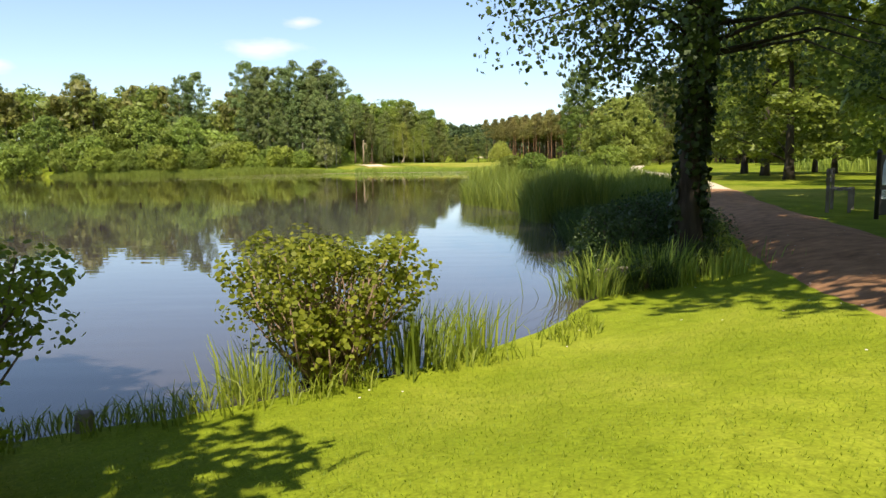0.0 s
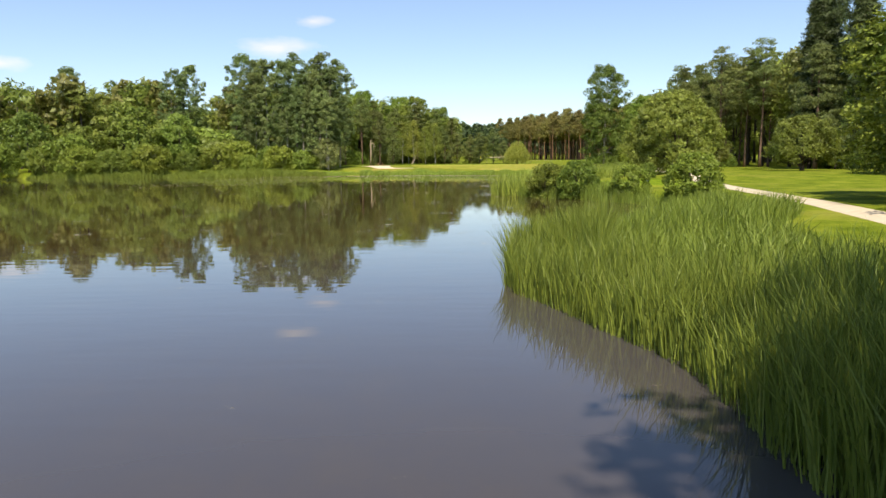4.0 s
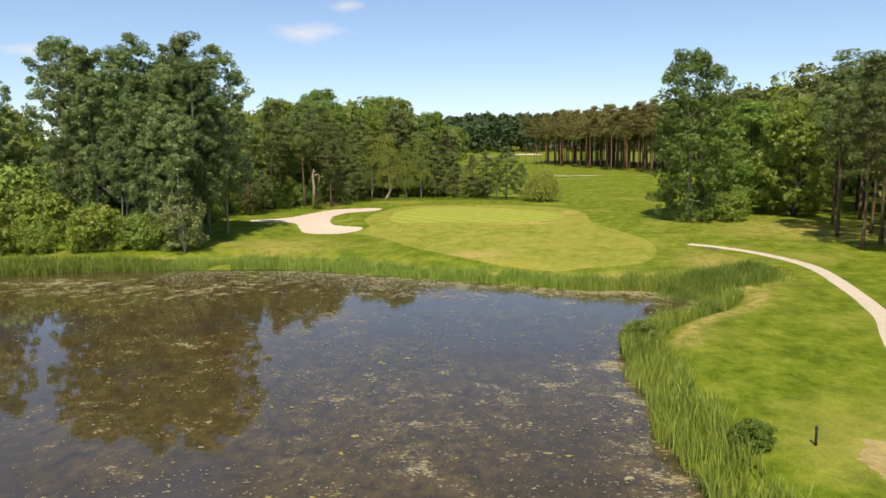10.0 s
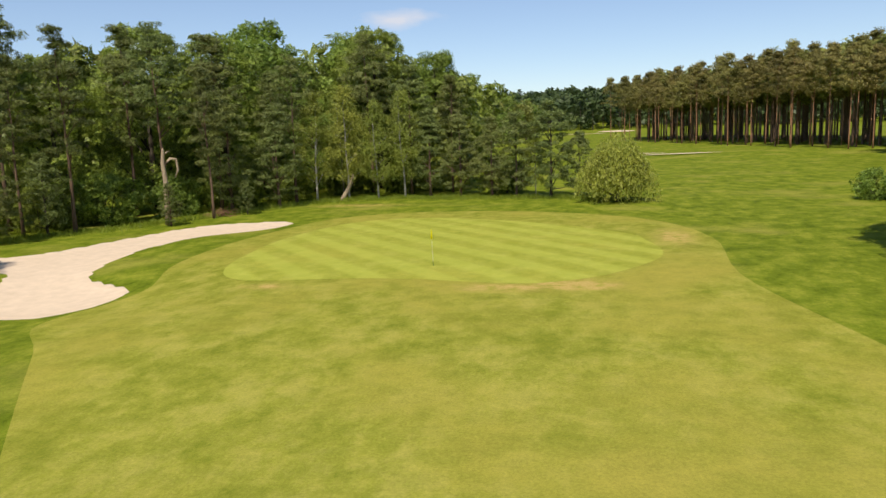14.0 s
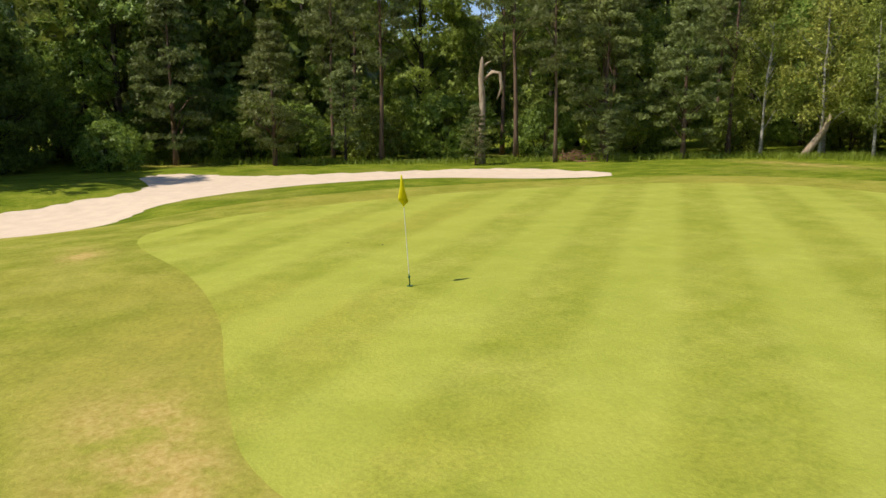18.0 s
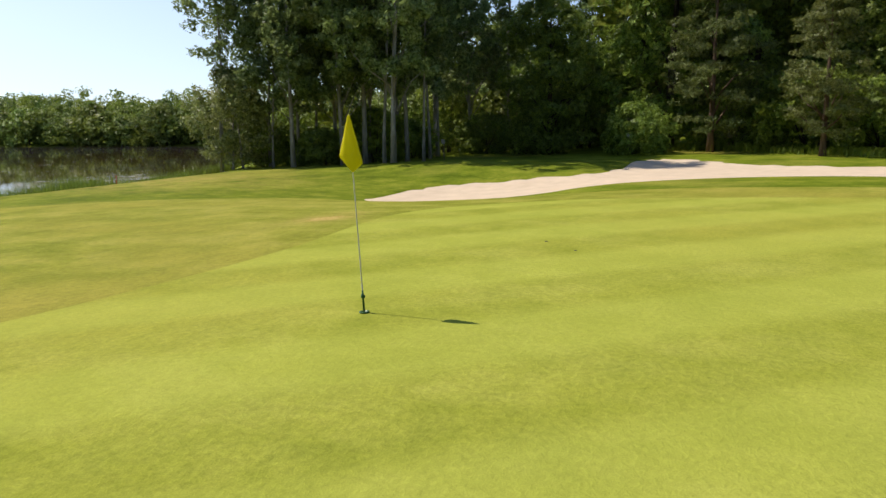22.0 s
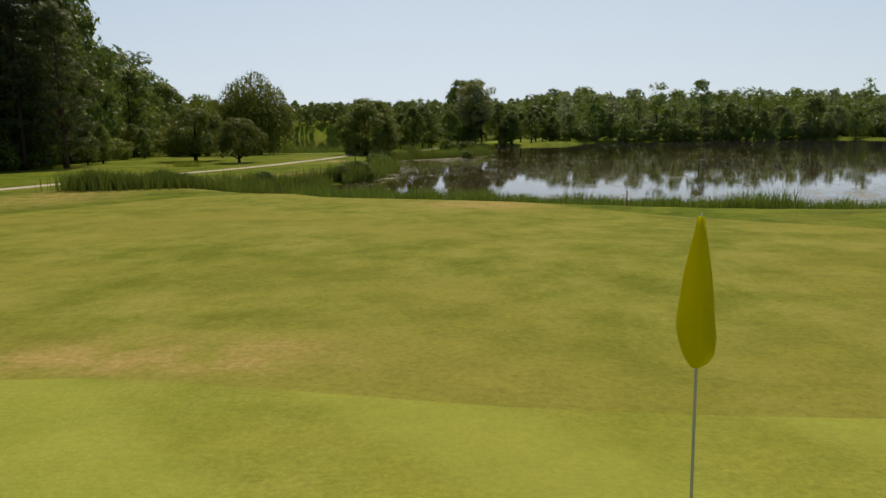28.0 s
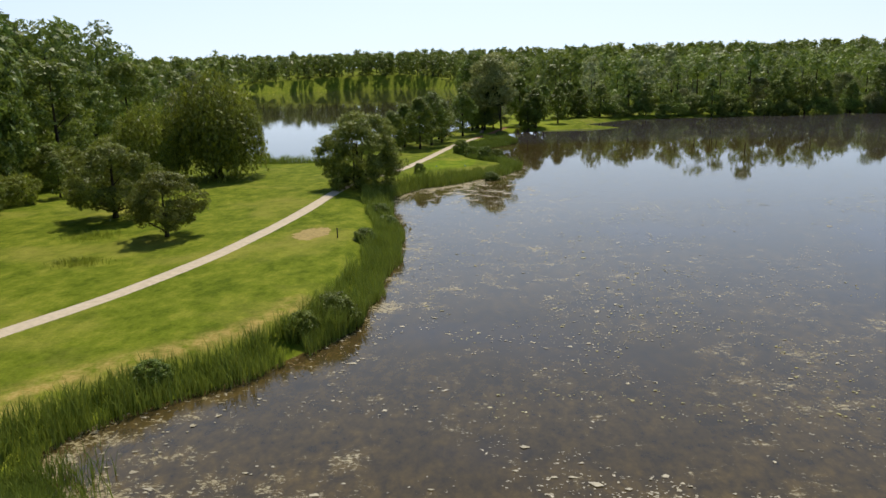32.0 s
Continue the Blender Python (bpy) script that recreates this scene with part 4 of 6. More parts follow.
for i, (x, y, s) in enumerate([(13.4, -150.5, 0.8), (11.8, -157, 0.9), (10.2, -163, 0.9), (-7, -202, 1.2), (-16.5, -206, 1.0), (18, -150, 0.7), (-10.0, -197.8, 0.85), (-8.7, -197.6, 0.8), (-8.3, -194.75, 0.8), (6.5, -178, 0.95), (4.6, -190.5, 0.9), (2.2, -197, 1.0), (17, -160, 0.85)]):
    plant(alder[i % 2], x, y, s, wide=1.2 if i < 3 else 1.0)
for i, (x, y, s) in enumerate([(62, -110, 0.8), (68, -118, 0.9), (62, -124, 0.8), (74, -130, 0.9), (68, -138, 0.85), (80, -148, 0.9), (76, -160, 0.9), (86, -172, 0.9), (84, -190, 0.9),
                               (97, -205, 0.9), (72, -98, 0.9), (68, -86, 0.95), (76, -74, 1.0), (64, -68, 0.95), (62, -56, 1.0), (72, -48, 1.0), (60, -98, 0.8)]):
    plant((far_oak[i % 3], far_alder[i % 2])[i % 3 == 1], x, y, s * 1.3)
for i, (x, y, s) in enumerate([(54.5, -109, 0.6), (58, -104, 0.55), (50, -103, 0.5), (56, -96, 0.5), (52, -90, 0.62), (56, -84, 0.5)]):
    plant(alder[i % 2], x, y, s, label="small sapling in the long grass")
for i, (x, y, s) in enumerate([(55.5, -104.5, 0.5), (52, -99, 0.6), (60, -92, 0.8)]):
    plant(thicket[i % 2], x, y, s)
for i, (x, y, s) in enumerate([(11.2, -170.6, 0.95), (-14.5, -222, 0.95), (-19.5, -226, 1.1), (-8.5, -208, 1.0), (16.5, -155, 0.85), (-10.4, -196.6, 0.95), (-25, -229, 0.9)]):
    plant(alder[i % 2], x, y, s)
for x, y, s in ((-78, -240, 1.35), (-101, -239, 1.5), (-117, -236, 1.45), (-56, -239, 1.0), (-38, -238, 0.8)):
    plant(silver, x, y, s, label="tall silvery willow on the far shore")
plant(silver, 2.2, -216, 1.68, wide=0.85, label="tall silvery willow beside the path")
plant(oak[1], 3.4, -197.5, 0.95)
plant(alder[1], -0.3, -195.2, 0.7)
plant(alder[0], 1.7, -191.4, 1.2)
# tall dark trees that close the meadow in the east
for i, (x, y, s) in enumerate([(47.8, -70.5, 1.35), (46.2, -75.5, 1.3), (51, -66, 1.4), (53, -73, 1.45), (50.5, -79, 1.2), (55, -62, 1.4), (56, -80, 1.3)]):
    plant((spruce[i % 2], bushy_pine[0])[i == 1], x, y, s * (0.90, 1.1)[i == 1], label="tall dark conifer beside the meadow")
for i, (x, y, s) in enumerate([(55, -88, 0.95), (58, -96, 1.1), (60, -104, 0.95), (63, -112, 0.9), (66, -106, 1.05), (62, -90, 1.1)]):
    plant(far_oak[i % 3], x, y, s * 1.6, wide=0.8)
for i, (x, y, s) in enumerate([(47.5, -86, 0.55), (51.5, -92.5, 0.5), (46.5, -80.5, 0.5)]):
    plant(alder[i % 2], x, y, s, label="small sapling in the long grass")
for i, (x, y, s) in enumerate([(50, -69, 0.9), (49.5, -74, 0.8), (52, -80, 1.0), (53.5, -87, 0.9), (57, -92, 1.1), (58.5, -99, 1.0), (60, -107, 1.1), (54, -112, 0.9), (48.5, -114.5, 1.0), (51, -119, 1.1), (58, -116, 1.2)]):
    plant(thicket[i % 2], x, y, s, label="dense scrub at the edge of the meadow")
plant(sallow[1], 53.5, -95.5, 0.55, label="low rounded bush at the meadow's edge")
for i, (x, y, s) in enumerate([(-60, -15, 1.3), (-64, -20, 1.4), (-66, -11, 1.4), (-71, -17, 1.4), (-58, -8, 1.2), (-76, -13, 1.5), (-62, -4, 1.3)]):
    plant(far_thicket[i % 2], x, y, s, label="dark scrub behind the poplar grove")
for i in range(24):
    plant(far_thicket[i % 2], -24.5 - 4.6 * i, -228.6 - 2.5 * math.sin(i * 2.03) - (0 if i < 17 else 1.6 * (i - 17)), 0.55 + 0.2 * math.sin(i * 3.7), label="low leafy bush on the far shore")
# south shore
for i in range(26):
    x = -22 - 4.3 * i
    y = -230 - 2.5 * math.sin(i * 1.9) + (0 if i < 20 else 3 * (i - 20))
    j = (i * 7 + i // 3) % 3
    plant((far_alder[i % 2], silver, far_oak[i % 3])[j], x, y, (1.0, 0.85, 0.75)[j] * (0.95 + 0.2 * math.sin(i * 5.1)))
for i in range(30):
    plant(far_oak[i % 3], -131 - 4 * math.sin(i * 1.3), -62 - 6 * i, 0.66 + 0.1 * math.sin(i * 2.1))
for i in range(34):
    plant(far_thicket[(i + 1) % 2], -127 + 1.2 * math.sin(i * 2.3), -56 - 5.2 * i, 1.1 + 0.15 * math.sin(i * 1.7))

# ---------------------------------------------------------------- far woods, past counting


def wood(name, label, spots, kinds, seed=5, per_tree=700, size=1.0, tall=(14, 19)):
    """A wood too deep to count: crowns and stems of many trees in one mesh."""
    rng = np.random.default_rng(seed)
    zs = ground_z(spots[:, 0], spots[:, 1])
    blocks, stems = {}, []
    for (x, y), z in zip(spots, zs):
        form, leaves = kinds[rng.integers(len(kinds))]
        h = rng.uniform(*tall) * (0.8 if name == "northwest_wood" and x > -28 else 1)
        base, r, shape = {"oak": (0.08, 0.30 * h, dome), "pine": (0.56, 0.16 * h, umbrella), "alder": (0.08, 0.26 * h, egg)}[form]
        n = 13
        c = crown_clusters(rng, h, r, base, shape, n, 0.4)
        p = puffs(rng, c, per_tree // n, 0.085 * h + 0.2, size * h / 17, 0.7, 0, 0.85)
        blocks.setdefault(leaves, []).append(p + np.array([x, y, z]))
        t = 0.14 + 0.01 * h
        for a in range(3):
            d0, d1 = 2.1 * a, 2.1 * (a + 1)
            u0, u1 = np.array([math.cos(d0), math.sin(d0), 0]) * t, np.array([math.cos(d1), math.sin(d1), 0]) * t
            b0, top = np.array([x, y, z - 0.3]), np.array([x, y, z + 0.7 * h])
            stems += [b0 + u0, b0 + u1, top + u1 * 0.4, top + u0 * 0.4]
    ob = tagged(new(name), label, "wood", kind="stuff")
    for leaves, b in blocks.items():
        part("crowns", mesh_quads("crowns", np.concatenate(b), leaves, 3), ob)
    part("stems", mesh_quads("stems", np.array(stems), B_PINE if kinds[0] == PINES else B_DARK), ob)
    return ob


def scatter(rng, x0, x1, y0, y1, gap, keep):
    gx, gy = np.meshgrid(np.arange(x0, x1, gap), np.arange(y0, y1, gap))
    p = np.column_stack([gx.ravel(), gy.ravel()]) + rng.uniform(-0.42, 0.42, (gx.size, 2)) * gap
    return p[keep(p[:, 0], p[:, 1])]


def dry(x, y, m=3):
    p = np.column_stack([x, y])
    return np.maximum(inside_by(p, LAKE_C), inside_by(p, POND_C)) < -m


OAKS, PINES, ALDERS, SILVERS = ("oak", L_FAR_OAK), ("pine", L_FAR_PINE), ("alder", L_FAR_ALDER), ("alder", L_FAR_SILVER)
rs = np.random.default_rng(77)


def thin_side(x, y):
    """False in the thin strip of wood through which the sky shows."""
    a, d = np.degrees(np.arctan2(y + 4, 9 - x)), np.hypot(x - 9, y + 4)
    return ~((a > 24) & (a < 36) & (d < 125))


wood("northwest_wood", "deep mixed wood behind the green", scatter(rs, -135, -4, -2, 150, 6.2, lambda x, y: thin_side(x, y) & (np.abs(np.degrees(np.arctan2(-x, y + 122)) - 29.2) > 2.2) & (x < -50 - 0.2 * y) | (thin_side(x, y) & (y > 52 - 0.55 * (x + 10)) & (x < -0.13 * (y - 45) - 4))),
     [OAKS, OAKS, PINES, ALDERS, ALDERS], 1, 400, 1.3, (18, 22.5))
wood("pine_plantation", "even-aged pine plantation with red trunks", scatter(rs, 34, 140, 120, 300, 6.0, lambda x, y: (x > 75 - 0.31 * (y - 124)) & (x < 122 - 0.31 * (y - 124))), [PINES], 2, 420, 1.2, (21, 25))
wood("northeast_wood", "mixed wood east of the fairway", scatter(rs, 46, 120, -60, 112, 7.4, lambda x, y: (x > 60 + 0.06 * (y - 20)) & (x < 112)), [OAKS, PINES, PINES], 3, 540, 1.0, (20, 25))
wood("hill_wood", "dark wooded hill closing the view", scatter(rs, -220, 280, 445, 700, 12.5, lambda x, y: (y > 455) | (x < -60) | (x > 110)), [("oak", L_FAR_DARK)], 4, 120, 2.8, (18, 24))
wood("left_wood", "woods west of the far fairway", scatter(rs, -150, -10, 152, 430, 13, lambda x, y: x < -22 + 0.02 * (y - 150)), [OAKS, PINES], 5, 320, 1.4, (16, 21))
wood("east_wood", "tall dense wood east of the lake", scatter(rs, 64, 150, -240, -60, 7.0, lambda x, y: (x > 76 - 0.18 * (y + 100)) & dry(x, y, 6)), [("oak", L_FAR_DEEP), ("oak", L_FAR_DEEP), ALDERS], 6, 430, 1.0, (20, 28))
wood("south_wood", "green woods beyond the far shore", scatter(rs, -330, 6, -400, -243, 11, lambda x, y: dry(x, y, 8) & (x < -30 + 0.1 * (y + 240))), [OAKS, ALDERS, SILVERS], 7, 330, 1.25, (13, 19))
wood("west_wood", "woods along the western shore", scatter(rs, -200, -136, -235, -50, 9, lambda x, y: dry(x, y, 6)), [OAKS, ALDERS], 8, 330, 1.05, (11, 15))
wood("distant_wood", "hazy woods on the skyline", scatter(rs, -700, 800, -1150, -560, 25, lambda x, y: dry(x, y, 10)), [OAKS], 9, 74, 3.9, (16, 22))
wood("pond_wood", "woods beside the second pond", scatter(rs, 90, 330, -560, -215, 11.5, lambda x, y: dry(x, y, 5) & ~dry(x, y, 120)), [OAKS, ALDERS, SILVERS], 10, 260, 1.6, (9, 15))
wood("far_shore_wood", "dark woods closing off the second pond", scatter(rs, -140, 360, -900, -330, 13, lambda x, y: dry(x, y, 3) & ~dry(x, y, 45) & (y < -330)), [OAKS, OAKS, ALDERS], 11, 260, 1.7, (17, 24))

# ---------------------------------------------------------------- blades: reeds, sedge and grass


def blades(name, base, height, width, mat, rng, lean=0.22, splay=None):
    """One mesh of bent blades, two faces each. splay: the middle from which they lean away."""
    n = len(base)
    h = height * rng.uniform(0.55, 1.15, n) * (0.28 + 0.7 * lattice_noise(base[:, 0], base[:, 1], 1.3, 6) + 0.6 * lattice_noise(base[:, 0], base[:, 1], 5.5, 8))
    a = rng.random(n) * 2 * math.pi
    d = np.column_stack([np.cos(a), np.sin(a), np.zeros(n)])
    if splay is not None:
        away = base - splay
        away[:, 2] = 0
        d = 0.45 * d + away / (np.linalg.norm(away, axis=1)[:, None] + 0.05)
    t = rng.random(n) * 2 * math.pi
    w = np.column_stack([np.cos(t), np.sin(t), np.zeros(n)]) * (width * rng.uniform(0.6, 1.3, n))[:, None] * 0.5
    k = (lean * rng.uniform(0.2, 1.3, n) * h)[:, None]
    up = np.zeros((n, 3))
    up[:, 2] = h
    mid, tip = base + up * 0.58 + d * k * 0.35, base + up * (1 - 0.25 * (k / h[:, None]) ** 1) + d * k
    v = np.stack([base - w, base + w, mid + w * 0.8, mid - w * 0.8, tip + w * 0.12, tip - w * 0.12], 1).reshape(-1, 3).astype(np.float32)
    i = np.arange(n)[:, None] * 6
    f = np.concatenate([i + [0, 1, 2, 3], i + [3, 2, 4, 5]], 1).reshape(-1, 4).astype(np.int32)
    me = bpy.data.meshes.new(name)
    me.vertices.add(len(v))
    me.vertices.foreach_set("co", v.ravel())
    me.loops.add(f.size)
    me.loops.foreach_set("vertex_index", f.ravel())
    me.polygons.add(len(f))
    me.polygons.foreach_set("loop_start", np.arange(0, f.size, 4, dtype=np.int32))
    me.polygons.foreach_set("loop_total", np.full(len(f), 4, np.int32))
    me.materials.append(mat)
    me.update(calc_edges=True)
    return me


def belt(rng, n, x0, x1, y0, y1, lo, hi, poly, patchy=0.0, size=2.5, seed=2):
    """Spots in a box that lie between lo and hi metres inside the shoreline."""
    p = np.column_stack([rng.uniform(x0, x1, n), rng.uniform(y0, y1, n)])
    d = inside_by(p, poly)
    wob = 0.7 * (lattice_noise(p[:, 0], p[:, 1], 2.6, seed) - 0.5)
    ok = (d > lo + wob) & (d < hi + wob) & (lattice_noise(p[:, 0], p[:, 1], size, seed + 3) > patchy)
    p = p[ok]
    return np.column_stack([p, np.maximum(ground_z(p[:, 0], p[:, 1]), WATER - 0.25)])


rr = np.random.default_rng(404)
for name, label, args, h, w in (
        ("reed_bed", "dense green reeds round the cove below the fairway", (140000, -34, 12, -52, -27, -3.4, 0.35, LAKE_C, 0.26, 1.6), 1.0, 0.045),
        ("reed_bed", "reeds and low bushes about the narrow corner of the cove", (45000, 9, 25, -66, -38, -1.9, 0.5, LAKE_C, 0.2, 1.4), 1.3, 0.045),
        ("reed_bed", "reeds and sedge along the eastern lake edge", (150000, -5, 20, -132, -60, -2.0, 0.6, LAKE_C, 0.2, 1.2), 1.3, 0.045),
        ("reed_bed", "tall reed bed standing in shallow water", (80000, -6, 4, -177.0, -163, -1.3, 0.6, LAKE_C, 0.0), 1.1, 0.018),
        ("reed_bed", "reeds on the bank between low shrubs", (60000, -3, 10, -164, -131, -2.2, 0.4, LAKE_C, 0.3), 0.8, 0.034),
        ("reed_bed", "low bright reeds before the western woods", (110000, -92, -33, -46, -30, -2.4, 0.6, LAKE_C, 0.04), 1.0, 0.06),
        ("reed_bed", "reeds fringing the second pond", (90000, 8, 44, -185, -130, -3.0, 0.6, POND_C, 0.1), 1.7, 0.05)):
    spots = belt(rr, *args)
    bed = tagged(new(name, blades("reed_bed", spots, h, w, L_REED, rr, 0.34)), label, "reeds", kind="stuff")

for x, y, s, w in ((11.4, -63.2, 0.8, 1.3), (12.6, -61.0, 0.6, 1.2), (11.6, -88, 0.55, 1.4), (12.2, -79.5, 0.5, 1.3), (12.9, -93, 0.6, 1.4), (17.9, -55, 0.5, 1.4), (1.8, -117, 0.6, 1.3)):
    plant(shrub[0], x, y, s, wide=w, label="low green bush among the reeds")
# long grass at the foot of the woods and on the bank
edge = spline([(-46, 0), (-41.5, 8), (-36.5, 13.5), (-31, 22.5), (-26, 34), (-20, 41), (-12, 43.5), (-4, 42), (6, 40.5), (11, 38)], 30, False)
k = rr.integers(0, len(edge), 11000)
spots = edge[k] + rr.normal(size=(len(k), 2)) * 1.1 + np.array([-0.7, 0.6])
tagged(new("long_grass", blades("long_grass", np.column_stack([spots, ground_z(spots[:, 0], spots[:, 1])]), 0.5, 0.05, L_GRASS, rr, 0.5)), "long uncut grass at the wood's foot", "grass", kind="stuff")
# reeds that follow the wet ground from the cove towards the ditch
ditch = spline([(18.0, -46.2), (20.5, -45.6), (23.0, -44.6), (25.6, -42.8)], 12, False)
k = rr.integers(0, len(ditch), 16000)
spots = ditch[k] + rr.normal(size=(len(k), 2)) * np.array([0.9, 1.15])
spots = spots[lattice_noise(spots[:, 0], spots[:, 1], 1.6, 5) > 0.2]
tagged(new("reed_bed", blades("reed_bed", np.column_stack([spots, np.maximum(ground_z(spots[:, 0], spots[:, 1]), WATER - 0.25)]), 1.1, 0.045, L_REED, rr, 0.34)), "reeds filling the wet hollow beyond the cove", "reeds", kind="stuff")
# rank growth between the reeds and the path
spots = belt(rr, 60000, -6, 6, -176, -158, -4.4, -1.2, LAKE_C, 0.3, 1.5)
tagged(new("long_grass", blades("long_grass", spots, 0.75, 0.022, L_REED, rr, 0.5)), "tall rank grass between reeds and path", "grass", kind="stuff")
# rank grass on the bank
spots = belt(rr, 24000, -10, -3.6, -193, -186, -0.5, 0.05, LAKE_C, 0.25, 0.8)
tagged(new("bank_grass", blades("bank_grass", spots, 0.15, 0.010, L_GRASS, rr, 0.8)), "rank grass hanging over the bank", "grass", kind="stuff")


# bank grass whose blade colour is darkened to deepen the shade
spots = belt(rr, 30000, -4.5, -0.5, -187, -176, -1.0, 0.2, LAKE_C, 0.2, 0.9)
tagged(new("bank_grass", blades("bank_grass", spots, 0.34, 0.014, L_SHADED, rr, 0.7)), "rank grass on the shaded bank, coloured darker for shade", "grass", kind="stuff")


def clump(name, label, x, y, r, n, h, w, mat, lean=0.35, category="plant"):
    p = np.column_stack([x + rr.normal(size=n) * r, y + rr.normal(size=n) * r * 0.7])
    base = np.column_stack([p, np.maximum(ground_z(p[:, 0], p[:, 1]), WATER - 0.1)])
    return tagged(new(name, blades(name, base, h, w, mat, rr, lean, np.array([x, y, 0.0]))), label, category, kind="stuff")


clump("iris", "yellow flag iris clump at the water's edge", -6.2, -190.22, 0.13, 110, 0.29, 0.014, L_REED)
clump("iris", "young iris blades beside the alder bush", -5.2, -189.7, 0.2, 190, 0.4, 0.014, L_REED)
clump("sedge", "bright sedge tufts in the shallows", -4.75, -189.25, 0.16, 110, 0.4, 0.014, L_SHRUB)
clump("sedge", "arching sedge clump beside a wooden plank", -3.35, -186.9, 0.2, 200, 0.5, 0.016, L_REED, 0.6)
clump("sedge", "dark tall grass under the ivied tree", -2.5, -186.5, 0.3, 260, 0.42, 0.015, L_REED, 0.4)
clump("sedge", "dark tall grass under the ivied tree", -1.9, -186.7, 0.3, 160, 0.3, 0.015, L_REED, 0.4)
clump("sedge", "rank grass along the shaded bank", -1.8, -180.6, 0.35, 220, 0.4, 0.018, L_REED, 0.5)
clump("sedge", "rank grass at the foot of the reeds", -2.2, -184.0, 0.3, 200, 0.4, 0.016, L_REED, 0.4)
clump("sedge", "long grass tuft in the meadow", 31.5, -73.5, 0.9, 500, 0.5, 0.03, L_GRASS, 0.5)
clump("sedge", "long grass tuft below a rounded tree", 35, -82, 1.2, 500, 0.45, 0.03, L_GRASS, 0.5)

# floating weed
M_MAT = plain("weed_mat", (0.27, 0.235, 0.050), 0.4, 0, 0.35, 2.0, 0.6)
M_PALE = plain("pale_weed", (0.29, 0.25, 0.135), 0.55, 0, 0.3, 2.0, 1.0)


def mats(name, label, p, size, mat):
    n = len(p)
    ang = np.sort(rr.random((n, 6)) * 2 * math.pi, axis=1)
    rad = size * rr.lognormal(0, 0.5, (n, 1)) * rr.uniform(0.5, 1.2, (n, 6))
    v = np.stack([p[:, :1] + np.cos(ang) * rad * 1.5, p[:, 1:2] + np.sin(ang) * rad, WATER + 0.012 + 0.02 * rr.random((n, 1)) + rr.uniform(-0.13, 0.13, (n, 1)) * np.sin(ang) * rad + rr.uniform(-0.12, 0.12, (n, 1)) * np.cos(ang) * rad], -1)
    return tagged(new(name, mesh_quads(name, v, mat, 6)), label, "water weed", kind="stuff")


def drift(n, x0, x1, y0, y1, lo, thresh, size, seed):
    p = np.column_stack([rr.uniform(x0, x1, n), rr.uniform(y0, y1, n)])
    d = inside_by(p, LAKE_C)
    f = 0.6 * lattice_noise(p[:, 0], p[:, 1], size, seed) + 0.4 * lattice_noise(p[:, 0], p[:, 1], size * 0.3, seed + 1)
    return p[(d > lo) & (f > thresh)]


mats("water_weed", "yellowish weed floating in flecks", drift(17000, -44, 14, -126, -52, 0.5, 0.56, 5, 5), 0.036, M_MAT)
mats("water_weed", "pale weed drifted along the northern shore", drift(26000, -44, 12, -100, -34, 0.6, 0.47, 4, 8), 0.028, M_PALE)
p = drift(90000, -32, 5, -56, -34, 0.8, 0.30, 2.6, 15)
d = inside_by(p, LAKE_C)
p = p[(d < 11) & (rr.random(len(p)) < np.clip(1.1 - d / 9, 0.08, 0.9) * np.clip((3.5 - p[:, 0]) / 7, 0, 1)) & (lattice_noise(p[:, 0], p[:, 1], 9, 21) + 0.25 > d / 18)]
mats("water_weed", "carpet of pale weed before the northern reeds", p, 0.033, M_PALE)
p = drift(9000, -8, 20, -124, -44, 0.3, 0.25, 5, 12)
p = p[inside_by(p, LAKE_C) < 2.0 + 2.2 * lattice_noise(p[:, 0], p[:, 1], 7, 3)]
mats("water_weed", "tan weed scum hugging the eastern bank", p, 0.045, M_PALE)

